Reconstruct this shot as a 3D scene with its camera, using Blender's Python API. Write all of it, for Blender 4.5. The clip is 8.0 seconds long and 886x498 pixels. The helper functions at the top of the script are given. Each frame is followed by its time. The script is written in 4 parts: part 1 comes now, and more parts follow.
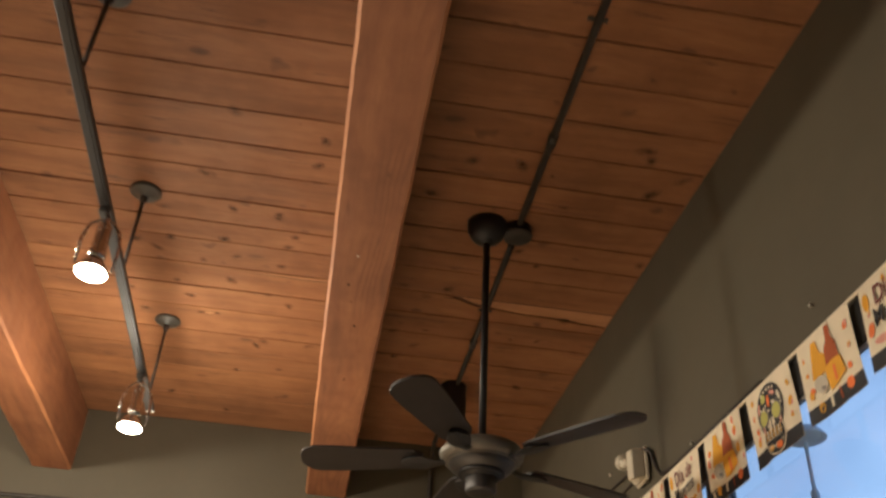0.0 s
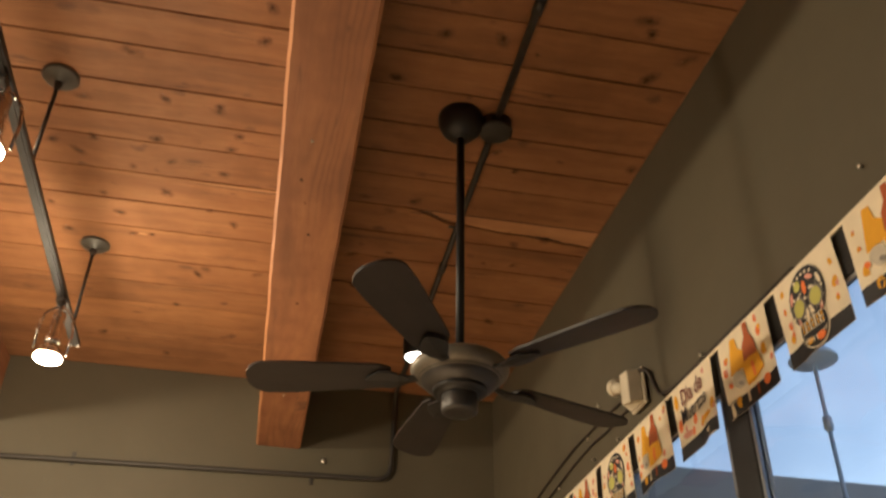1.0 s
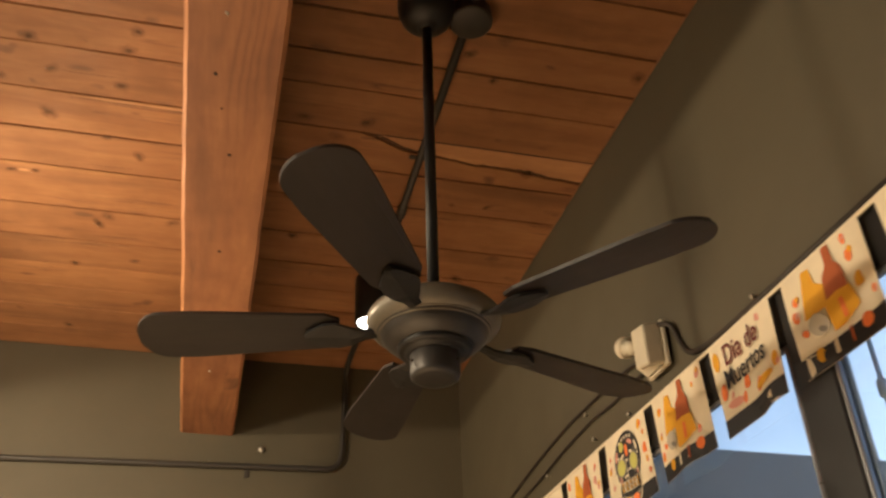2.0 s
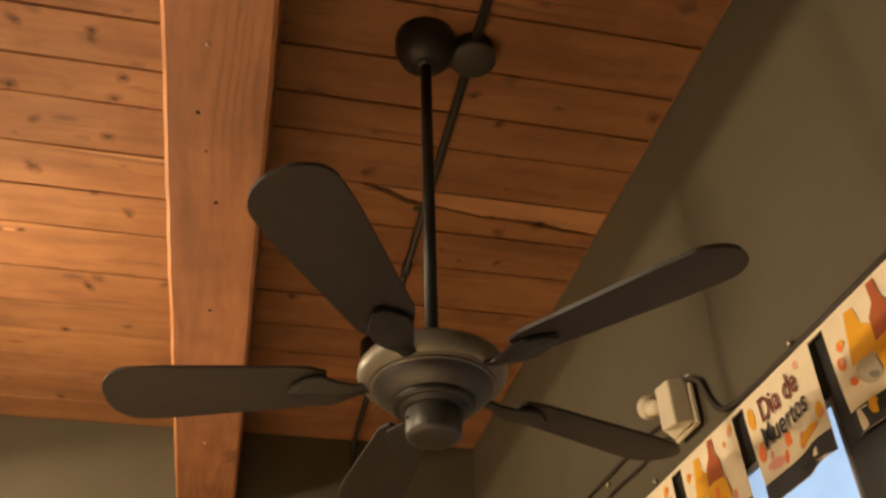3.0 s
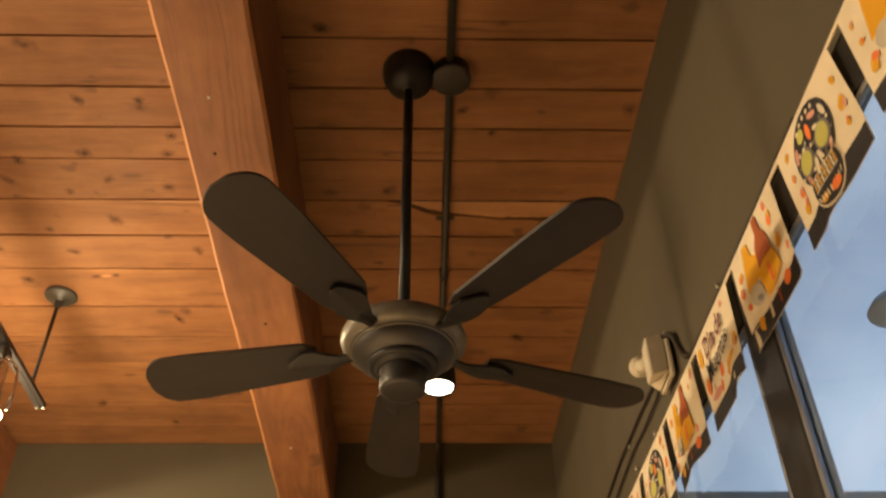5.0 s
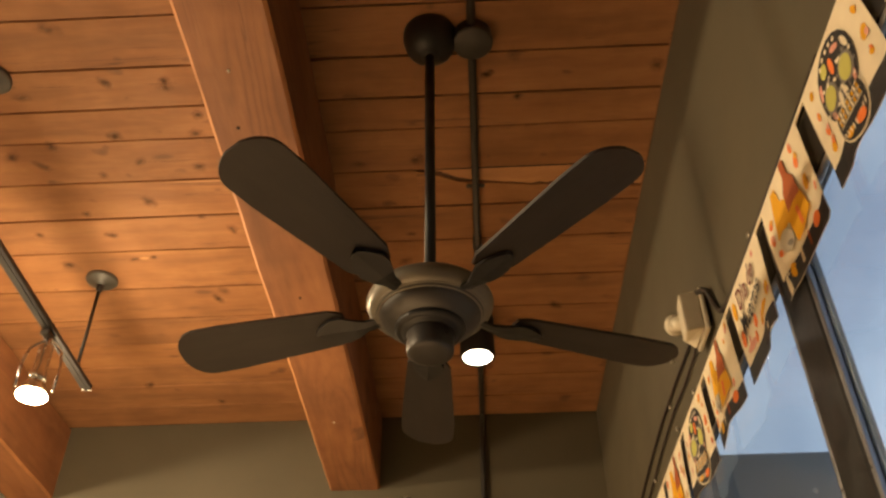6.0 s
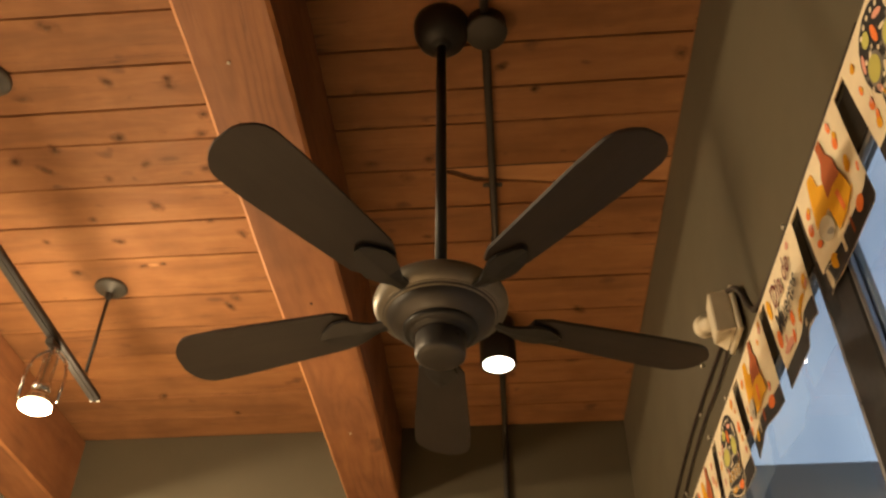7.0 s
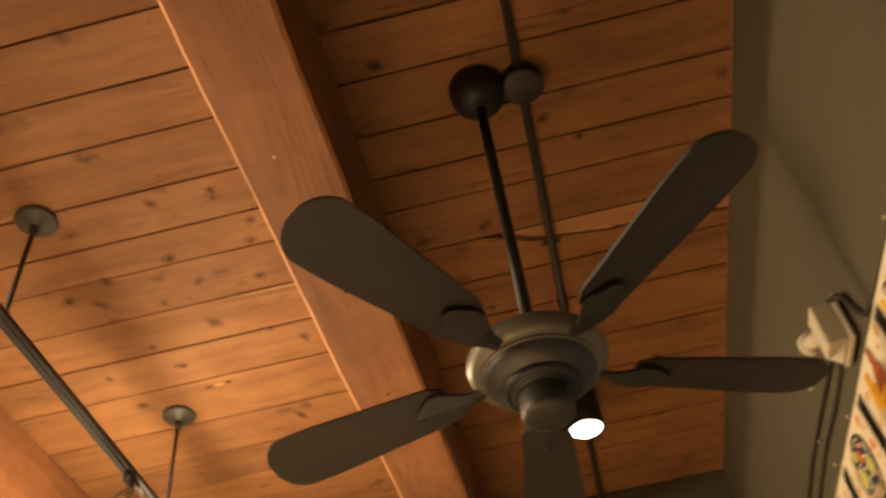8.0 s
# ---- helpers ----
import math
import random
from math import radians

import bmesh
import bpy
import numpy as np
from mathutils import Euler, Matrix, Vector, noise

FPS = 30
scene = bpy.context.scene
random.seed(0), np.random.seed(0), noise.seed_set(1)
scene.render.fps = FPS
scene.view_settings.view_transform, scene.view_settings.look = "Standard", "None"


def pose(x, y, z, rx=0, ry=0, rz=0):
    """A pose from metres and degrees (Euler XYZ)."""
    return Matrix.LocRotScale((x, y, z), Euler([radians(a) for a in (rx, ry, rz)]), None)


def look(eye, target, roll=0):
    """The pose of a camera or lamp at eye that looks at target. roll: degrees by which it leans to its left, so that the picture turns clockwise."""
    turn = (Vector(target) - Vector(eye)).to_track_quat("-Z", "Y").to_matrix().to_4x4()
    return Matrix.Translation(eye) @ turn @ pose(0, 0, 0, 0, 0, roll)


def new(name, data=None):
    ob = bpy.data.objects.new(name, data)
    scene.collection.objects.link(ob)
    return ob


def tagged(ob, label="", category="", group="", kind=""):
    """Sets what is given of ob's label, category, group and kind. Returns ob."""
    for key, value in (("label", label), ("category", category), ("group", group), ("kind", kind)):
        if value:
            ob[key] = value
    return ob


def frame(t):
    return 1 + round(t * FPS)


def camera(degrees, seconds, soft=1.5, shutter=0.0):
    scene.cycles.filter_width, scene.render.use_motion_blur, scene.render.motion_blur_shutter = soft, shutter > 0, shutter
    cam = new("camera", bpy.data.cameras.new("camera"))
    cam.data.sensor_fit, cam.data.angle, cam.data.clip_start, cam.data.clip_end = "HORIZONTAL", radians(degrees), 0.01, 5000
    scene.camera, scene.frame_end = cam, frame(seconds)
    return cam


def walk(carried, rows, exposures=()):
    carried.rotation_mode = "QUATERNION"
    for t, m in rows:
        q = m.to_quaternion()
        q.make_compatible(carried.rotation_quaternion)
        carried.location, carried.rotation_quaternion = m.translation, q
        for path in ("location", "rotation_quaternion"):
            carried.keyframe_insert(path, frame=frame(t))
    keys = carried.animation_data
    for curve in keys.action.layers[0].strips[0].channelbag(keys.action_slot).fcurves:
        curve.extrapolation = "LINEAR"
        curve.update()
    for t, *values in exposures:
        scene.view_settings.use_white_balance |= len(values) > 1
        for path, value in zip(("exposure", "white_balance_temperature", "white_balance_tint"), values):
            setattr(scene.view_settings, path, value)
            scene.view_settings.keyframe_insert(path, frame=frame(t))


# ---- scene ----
cam = camera(52.03, 8.0, soft=2.5, shutter=0.5)
PATH = [
    (0.0, pose(-0.033, -0.509, 1.642, 125.35, -2.67, -9.24)),
    (0.5, pose(-0.018, -0.227, 1.648, 124.80, -0.81, -10.42)),
    (1.0, pose(0.007, 0.005, 1.665, 124.27, -0.80, -11.39)),
    (1.2, pose(0.012, 0.063, 1.669, 123.20, -0.35, -11.71)),
    (2.3, pose(0.121, 0.774, 1.957, 123.94, 1.80, -14.02)),
    (2.5, pose(0.131, 0.787, 1.953, 125.35, 1.66, -13.77)),
    (3.0, pose(0.175, 0.803, 1.954, 128.30, 1.52, -12.18)),
    (3.2, pose(0.199, 0.789, 1.983, 129.67, 1.48, -11.48)),
    (3.3, pose(0.204, 0.620, 1.885, 130.28, 1.30, -10.20)),
    (3.4, pose(0.182, 0.287, 1.711, 129.52, 1.36, -8.79)),
    (3.5, pose(0.199, 0.225, 1.649, 130.33, 1.21, -7.90)),
    (4.0, pose(0.281, 0.437, 1.634, 134.36, 1.62, -4.85)),
    (4.5, pose(0.375, 0.574, 1.644, 134.58, 1.48, -3.35)),
    (4.7, pose(0.441, 0.578, 1.666, 132.79, 1.07, -2.63)),
    (5.8, pose(0.567, 0.608, 1.648, 129.59, 0.61, 2.45)),
    (6.0, pose(0.564, 0.622, 1.644, 129.65, 0.56, 2.69)),
    (6.5, pose(0.585, 0.729, 1.701, 129.76, -0.25, 3.56)),
    (7.0, pose(0.591, 0.736, 1.698, 130.40, -0.04, 4.40)),
    (7.5, pose(0.574, 0.729, 1.707, 133.73, 2.42, 6.86)),
    (8.0, pose(0.487, 0.827, 1.715, 136.62, 5.62, 12.60)),
]
walk(cam, PATH, [(0.0, 0.06, 5050, 10), (1.0, 0.16, 5600, 10), (2.5, 0.36, 5800, 10), (3.5, 0.34, 6250, 10), (6.0, 0.36, 6500, 10), (8.0, 0.3, 6500, 10)])

# ---------------------------------------------------------------- light
world = bpy.data.worlds.new("dusk_sky")
scene.world = world
world.use_nodes = True
wn, wl = world.node_tree.nodes, world.node_tree.links
sky = wn.new("ShaderNodeTexSky")
sky.sky_type = "NISHITA"
sky.sun_disc = False
sky.sun_elevation = radians(7)
sky.ozone_density = 1.6
sky.dust_density = 3.0
sky.sun_rotation = radians(250)
haze = wn.new("ShaderNodeHueSaturation")
haze.inputs["Saturation"].default_value = 0.56
wl.new(sky.outputs[0], haze.inputs["Color"])
where = wn.new("ShaderNodeTexCoord")
cloud = wn.new("ShaderNodeTexNoise")
cloud.inputs["Scale"].default_value = 5.0
cloud.inputs["Detail"].default_value = 5.0
wl.new(where.outputs["Generated"], cloud.inputs["Vector"])
veil = wn.new("ShaderNodeValToRGB")
veil.color_ramp.elements[0].position, veil.color_ramp.elements[1].position = 0.38, 0.72
veil.color_ramp.elements[0].color, veil.color_ramp.elements[1].color = (0.78, 0.80, 0.85, 1), (1.30, 1.24, 1.18, 1)
wl.new(cloud.outputs[0], veil.inputs[0])
mixed = wn.new("ShaderNodeMix")
mixed.data_type, mixed.blend_type = "RGBA", "MULTIPLY"
mixed.inputs[0].default_value = 1.0
wl.new(haze.outputs[0], mixed.inputs[6])
wl.new(veil.outputs[0], mixed.inputs[7])
wl.new(mixed.outputs[2], wn["Background"].inputs[0])
wn["Background"].inputs[1].default_value = 0.34

WARM = (1.0, 0.75, 0.44)


def lamp(name, kind, energy, color, m, **props):
    data = bpy.data.lights.new(name, kind)
    data.energy, data.color = energy, color
    for key, value in props.items():
        if key == "radius":
            data.shadow_soft_size = value
        elif key == "cone":
            data.spot_size, data.spot_blend = radians(value), 1.0
        elif key == "angle":
            data.angle = radians(value)
    ob = new(name, data)
    ob.matrix_world = m
    return ob


lamp("sun", "SUN", 0.2, (1.0, 0.9, 0.8), look((-20, -8, 10), (0, 0, 0)), angle=12)
BULBS = [(-0.782, 2.965, 3.075), (-0.775, 1.885, 3.100)]
# the same track again, one bay further into the room
FAR_BULBS = [(-2.215, 2.60, 3.185), (-2.215, 1.52, 3.190)]
WATTS = [(46.0, 880.0, 0.066), (5.0, 830.0, 0.066), (18.0, 700.0, 0.10), (195.0, 700.0, 0.09)]
for (bx, by, bz), (watts, beam, wide) in zip(BULBS + FAR_BULBS, WATTS):
    lamp("bulb_light", "POINT", watts, WARM, pose(bx, by + 0.058, bz - 0.060), radius=wide)
    lamp("bulb_beam", "SPOT", beam, WARM, pose(bx, by, bz - 0.03), radius=0.05, cone=110)
lamp("can_light", "SPOT", 90.0, (1.0, 0.72, 0.42), pose(0.577, 3.523, 3.505), radius=0.05, cone=80)


# ---------------------------------------------------------------- materials
class Mat:
    """A node material with short ways to add nodes."""

    def __init__(self, name, rough=0.5, metal=0.0):
        self.m = bpy.data.materials.new(name)
        self.m.use_nodes = True
        self.n, self.l = self.m.node_tree.nodes, self.m.node_tree.links
        self.b = self.n["Principled BSDF"]
        self.b.inputs["Roughness"].default_value = rough
        self.b.inputs["Metallic"].default_value = metal
        self.co = self.n.new("ShaderNodeTexCoord").outputs["Object"]

    def put(self, socket, value):
        if hasattr(value, "is_output"):
            self.l.new(value, socket)
        else:
            socket.default_value = value

    def scaled(self, x, y, z, src=None):
        v = self.n.new("ShaderNodeVectorMath")
        v.operation = "MULTIPLY"
        self.put(v.inputs[0], src or self.co)
        v.inputs[1].default_value = (x, y, z)
        return v.outputs[0]

    def noise(self, vec, scale=1.0, detail=3.0, rough=0.55, out=0):
        t = self.n.new("ShaderNodeTexNoise")
        self.put(t.inputs["Vector"], vec)
        t.inputs["Scale"].default_value = scale
        t.inputs["Detail"].default_value = detail
        t.inputs["Roughness"].default_value = rough
        return t.outputs[out]

    def cells(self, vec, scale=1.0, jitter=1.0, dims="3D"):
        t = self.n.new("ShaderNodeTexVoronoi")
        t.voronoi_dimensions = dims
        self.put(t.inputs["Vector"], vec)
        t.inputs["Scale"].default_value = scale
        t.inputs["Randomness"].default_value = jitter
        return t.outputs

    def ramp(self, value, *stops):
        r = self.n.new("ShaderNodeValToRGB")
        self.put(r.inputs[0], value)
        while len(r.color_ramp.elements) < len(stops):
            r.color_ramp.elements.new(0.5)
        for el, (at, c) in zip(r.color_ramp.elements, stops):
            el.position = at
            el.color = (c, c, c, 1) if isinstance(c, (int, float)) else (*c, 1)
        return r.outputs[0]

    def mix(self, fac, a, b, how="MIX"):
        x = self.n.new("ShaderNodeMix")
        x.data_type, x.blend_type = "RGBA", how
        self.put(x.inputs[0], fac)
        for sock, v in ((x.inputs[6], a), (x.inputs[7], b)):
            self.put(sock, (*v, 1) if isinstance(v, tuple) else v)
        return x.outputs[2]

    def math(self, how, a, b=0.0):
        x = self.n.new("ShaderNodeMath")
        x.operation = how
        self.put(x.inputs[0], a)
        self.put(x.inputs[1], b)
        return x.outputs[0]

    def add(self, a, b):
        v = self.n.new("ShaderNodeVectorMath")
        v.operation = "ADD"
        self.put(v.inputs[0], a)
        self.put(v.inputs[1], b)
        return v.outputs[0]

    def color(self, c):
        self.put(self.b.inputs["Base Color"], (*c, 1) if isinstance(c, tuple) else c)
        return self

    def bump(self, height, strength=0.3, dist=0.002):
        x = self.n.new("ShaderNodeBump")
        x.inputs["Strength"].default_value = strength
        x.inputs["Distance"].default_value = dist
        self.put(x.inputs["Height"], height)
        self.put(self.b.inputs["Normal"], x.outputs[0])
        return self

    def rough(self, value):
        self.put(self.b.inputs["Roughness"], value)
        return self


def wood(name, light, dark, knot, along, rough=0.5, knots=1.0, island=False, seed=0.0, smudge=0.0):
    """Stained softwood: growth bands and fibres along one axis, knots, blotches."""
    m = Mat(name)
    s = (1.0, 9.0, 9.0) if along == "x" else (9.0, 1.0, 9.0)
    vec = m.add(m.co, (seed, seed * 0.7, seed * 0.3))
    rnd = None
    if island:
        g = m.n.new("ShaderNodeNewGeometry")
        rnd = g.outputs["Random Per Island"]
        off = m.n.new("ShaderNodeCombineXYZ")
        m.put(off.inputs[0], m.math("MULTIPLY", rnd, 37.0))
        m.put(off.inputs[2], m.math("MULTIPLY", rnd, 11.0))
        vec = m.add(vec, off.outputs[0])
    warp = m.noise(vec, 2.3, 3.0, out=1)
    wv = m.add(vec, m.scaled(0.10, 0.10, 0.10, warp))
    band = m.noise(m.scaled(*[k * 2.2 for k in s], wv), 1.0, 3.0, 0.6)
    fibre = m.noise(m.scaled(*[k * 14 for k in s], vec), 1.0, 3.0, 0.7)
    blot = m.noise(vec, 3.2, 4.0, 0.62)
    kx = (3.1, 6.6, 6.6) if along == "x" else (6.6, 3.1, 6.6)
    cell = m.cells(m.scaled(*kx, wv), 1.0)
    pick = m.n.new("ShaderNodeSeparateColor")
    m.put(pick.inputs[0], cell["Color"])
    size = m.ramp(pick.outputs[0], (0.0, 0.0), (0.45, 0.0), (1.0, 1.0))
    reach = m.math("MULTIPLY", size, 0.23 * knots)
    core = m.ramp(m.math("SUBTRACT", m.math("ADD", reach, m.math("MULTIPLY", fibre, 0.03)), cell["Distance"]), (0.0, 0.0), (0.035, 0.55), (0.12, 1.0))
    halo = m.ramp(m.math("SUBTRACT", m.math("MULTIPLY", reach, 2.6), cell["Distance"]), (0.0, 0.0), (0.35, 0.6))
    c = m.mix(m.ramp(band, (0.32, 0.0), (0.70, 1.0)), light, dark)
    c = m.mix(m.ramp(fibre, (0.35, 0.0), (0.72, 0.45)), c, dark)
    c = m.mix(m.ramp(blot, (0.44, 0.0), (0.74, 0.55)), c, tuple(v * 0.62 for v in dark))
    smear = m.noise(m.scaled(*[k * 0.9 for k in s], vec), 1.0, 4.0, 0.65)
    c = m.mix(m.ramp(smear, (0.52, 0.0), (0.72, 0.55)), c, tuple(v * 0.6 for v in dark))
    # soft dark smudges about the grown-in branches, and fine checks along the grain
    flat = m.add(m.scaled(*((4.4, 6.8, 0.0) if along == "x" else (4.0, 1.9, 4.0)), wv), m.scaled(0.42, 0.5, 0.5, m.noise(vec, 13.0, 2.0, 0.5, out=1)))
    spot = m.cells(flat, 1.0, 1.0, "2D")
    choose = m.n.new("ShaderNodeSeparateColor")
    m.put(choose.inputs[0], spot["Color"])
    wide = m.math("MULTIPLY", m.ramp(choose.outputs[1], (0.25, 0.0), (0.6, 0.35), (1.0, 1.0)), 0.30 * smudge)
    stain = m.ramp(m.math("SUBTRACT", wide, spot["Distance"]), (0.0, 0.0), (0.05, 0.6), (0.14, 1.0))
    stain = m.math("MULTIPLY", stain, m.ramp(choose.outputs[0], (0.1, 0.35), (0.9, 1.0)))
    stain = m.math("MULTIPLY", stain, m.ramp(fibre, (0.25, 0.45), (0.6, 1.0)))
    c = m.mix(m.math("MULTIPLY", stain, 0.95), c, (knot[0] * 1.35, knot[1] * 1.45, knot[2] * 1.4))
    crack = m.noise(m.scaled(*((0.9, 26.0, 0.0) if along == "x" else (26.0, 0.9, 26.0)), m.add(vec, m.scaled(0.012, 0.012, 0.012, warp))), 1.0, 2.0, 0.5)
    thin = m.ramp(crack, (0.484, 0.0), (0.5, 1.0), (0.516, 0.0))
    thin = m.math("MULTIPLY", thin, m.ramp(m.noise(m.scaled(*((1.6, 7.0, 0.0) if along == "x" else (7.0, 1.6, 7.0)), vec), 1.0, 1.0, 0.5), (0.56, 0.0), (0.62, 1.0)))
    c = m.mix(m.math("MULTIPLY", thin, 0.8 if along == "x" else 0.4), c, tuple(v * 1.2 for v in knot))
    if along == "y":
        # growth rings cut at a slant: wandering lines that come and go
        rise = m.noise(m.scaled(4.6, 0.55, 4.6, m.add(vec, m.scaled(0.05, 0.05, 0.05, warp))), 1.0, 1.0, 0.4)
        line = m.math("PINGPONG", m.math("MULTIPLY", rise, 17.0), 0.5)
        line = m.math("MULTIPLY", m.ramp(line, (0.0, 1.0), (0.16, 0.35), (0.34, 0.0)), m.ramp(m.noise(vec, 2.6, 2.0, 0.5), (0.42, 0.0), (0.62, 1.0)))
        c = m.mix(m.math("MULTIPLY", line, 0.50), c, tuple(v * 0.55 for v in dark))
    c = m.mix(halo, c, tuple(v * 0.8 for v in dark))
    c = m.mix(m.math("MULTIPLY", core, 0.85), c, knot)
    if island:
        c = m.mix(1.0, c, m.ramp(rnd, (0.0, (0.86, 0.84, 0.82)), (0.4, (1.0, 0.98, 0.95)), (0.7, (0.92, 0.90, 0.88)), (1.0, (1.10, 1.08, 1.02))), "MULTIPLY")
    m.color(c).rough(m.ramp(blot, (0.3, rough - 0.08), (0.8, rough + 0.12)))
    return m.bump(m.math("SUBTRACT", m.math("ADD", m.math("MULTIPLY", fibre, 0.5), band), thin), 0.3, 0.0015).m


def paint(name, c, rough=0.6, wear=0.15, scale=1.0):
    m = Mat(name, rough)
    big = m.noise(m.co, 1.7 * scale, 4.0, 0.6)
    fine = m.noise(m.co, 180.0, 2.0, 0.6)
    mid = m.noise(m.co, 24.0 * scale, 3.0, 0.6)
    k = m.mix(m.ramp(big, (0.3, 0.0), (0.75, 1.0)), c, tuple(v * (1 - wear) for v in c))
    k = m.mix(m.ramp(mid, (0.45, 0.0), (0.8, 0.5)), k, tuple(v * (1 - wear * 0.8) for v in c))
    m.color(k).rough(m.ramp(big, (0.3, rough - 0.06), (0.8, rough + 0.08)))
    return m.bump(m.math("ADD", fine, m.math("MULTIPLY", mid, 0.6)), 0.18, 0.0012).m


def metal(name, c, rough=0.35, metallic=1.0, dust=0.2):
    m = Mat(name, rough, metallic)
    big = m.noise(m.co, 16.0, 4.0, 0.6)
    fine = m.noise(m.co, 260.0, 2.0, 0.6)
    k = m.mix(m.ramp(big, (0.4, 0.0), (0.8, 1.0)), c, tuple(v * (1 - dust) + 0.05 * dust for v in c))
    m.color(k).rough(m.ramp(big, (0.3, max(0.05, rough - 0.08)), (0.8, rough + 0.15)))
    return m.bump(fine, 0.06, 0.0006).m


def cloth(name, c, rough=0.8, trans=0.0):
    m = Mat(name, rough)
    big = m.noise(m.co, 14.0, 3.0, 0.6)
    weave = m.noise(m.co, 700.0, 1.0, 0.5)
    m.color(m.mix(m.ramp(big, (0.35, 0.0), (0.75, 1.0)), c, tuple(v * 0.86 for v in c)))
    m.bump(weave, 0.1, 0.0004)
    if trans:
        thin = m.n.new("ShaderNodeBsdfTranslucent")
        thin.inputs[0].default_value = (*c, 1)
        both = m.n.new("ShaderNodeMixShader")
        both.inputs[0].default_value = trans
        m.l.new(m.b.outputs[0], both.inputs[1])
        m.l.new(thin.outputs[0], both.inputs[2])
        m.l.new(both.outputs[0], m.n["Material Output"].inputs[0])
    return m.m


def glow(name, c, strength):
    m = Mat(name)
    m.color((0.8, 0.75, 0.7))
    m.b.inputs["Emission Color"].default_value = (*c, 1)
    m.b.inputs["Emission Strength"].default_value = strength
    return m.m


PLANK = wood("stained_pine_plank", (0.325, 0.148, 0.054), (0.225, 0.094, 0.032), (0.070, 0.026, 0.011), "x", 0.74, 0.75, True, 0.0, 0.58)
TORN_WOOD = paint("dark_torn_pine", (0.085, 0.036, 0.017), 0.9, 0.4, 40.0)


def knot_stain():
    """Dark resin stain, opaque at the heart and thinning out into the wood."""
    m = Mat("pine_knot_stain", 0.8)
    uv = m.n.new("ShaderNodeTexCoord").outputs["UV"]
    far = m.n.new("ShaderNodeVectorMath")
    far.operation = "LENGTH"
    m.put(far.inputs[0], uv)
    ragged_edge = m.noise(m.co, 55.0, 3.0, 0.6)
    reach = m.math("ADD", far.outputs["Value"], m.math("MULTIPLY", m.math("SUBTRACT", ragged_edge, 0.5), 1.5))
    m.color(m.mix(m.ramp(reach, (0.1, 0.0), (0.55, 1.0)), (0.095, 0.040, 0.018), (0.21, 0.088, 0.033)))
    each = m.n.new("ShaderNodeNewGeometry").outputs["Random Per Island"]
    cover = m.math("MULTIPLY", m.ramp(reach, (0.04, 1.0), (0.34, 0.50), (0.95, 0.0)), m.ramp(far.outputs["Value"], (0.6, 1.0), (0.98, 0.0)))
    m.put(m.b.inputs["Alpha"], m.math("MULTIPLY", cover, m.ramp(each, (0.0, 0.40), (1.0, 0.85))))
    return m.m


KNOT = knot_stain()
SPLINTER = wood("raw_split_pine", (0.50, 0.25, 0.105), (0.38, 0.175, 0.070), (0.10, 0.04, 0.02), "x", 0.7, 0.5, False, 3.0)
BEAM = wood("stained_fir_beam", (0.33, 0.136, 0.050), (0.23, 0.087, 0.033), (0.06, 0.024, 0.012), "y", 0.66, 0.22, False, 7.0, 0.5)
ARRIS = wood("worn_beam_edge", (0.48, 0.215, 0.080), (0.34, 0.138, 0.050), (0.10, 0.04, 0.02), "y", 0.6, 0.3, False, 9.0)
DECK = paint("dark_deck", (0.02, 0.014, 0.01), 0.9)
WALL = paint("olive_wall_paint", (0.080, 0.066, 0.039), 0.65)
FLOOR = wood("worn_floor_board", (0.36, 0.29, 0.215), (0.25, 0.20, 0.145), (0.05, 0.03, 0.02), "y", 0.45, 0.5, False, 11.0)
BLACK = metal("black_powder_coat", (0.018, 0.017, 0.017), 0.45, 0.3)
CONDUIT = metal("painted_conduit", (0.035, 0.030, 0.026), 0.5, 0.2)
TRACK = metal("brushed_dark_track", (0.020, 0.017, 0.015), 0.5, 0.3)
CANOPY = paint("grey_green_canopy", (0.066, 0.062, 0.052), 0.5)
BRONZE = metal("dark_bronze_frame", (0.022, 0.022, 0.024), 0.38, 0.5)
ANODISED = metal("grey_anodised_frame", (0.27, 0.28, 0.30), 0.5, 0.2)
ALU = metal("grey_aluminium", (0.34, 0.35, 0.38), 0.32, 0.9)
CHROME = metal("satin_nickel", (0.55, 0.52, 0.48), 0.22, 1.0)
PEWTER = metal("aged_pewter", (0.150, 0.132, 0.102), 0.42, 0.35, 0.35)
# motor pewter darkened: the shade on underside and cap is in this colour
SHADED_PEWTER = metal("shaded_pewter", (0.052, 0.048, 0.045), 0.40, 0.45, 0.3)
BLADE = wood("dark_walnut_blade", (0.022, 0.015, 0.012), (0.012, 0.008, 0.007), (0.010, 0.007, 0.006), "x", 0.55, 0.0, False, 5.0)
CREAM = paint("cream_plastic", (0.62, 0.55, 0.42), 0.45, 0.2, 6.0)
RUBBER = paint("brown_cable_jacket", (0.030, 0.021, 0.015), 0.6)
NAIL = metal("rusty_nail", (0.03, 0.018, 0.012), 0.7, 0.6)
STEEL = metal("pale_zinc", (0.62, 0.58, 0.50), 0.35, 0.9)
FLAG = cloth("cream_flag_print", (0.93, 0.83, 0.64), 0.8, 0.3)
INK = cloth("black_ink", (0.014, 0.013, 0.016), 0.6)
GREEN_INK = cloth("lime_ink", (0.52, 0.50, 0.13))
YELLOW_INK = cloth("amber_ink", (0.80, 0.41, 0.012), 0.8, 0.2)
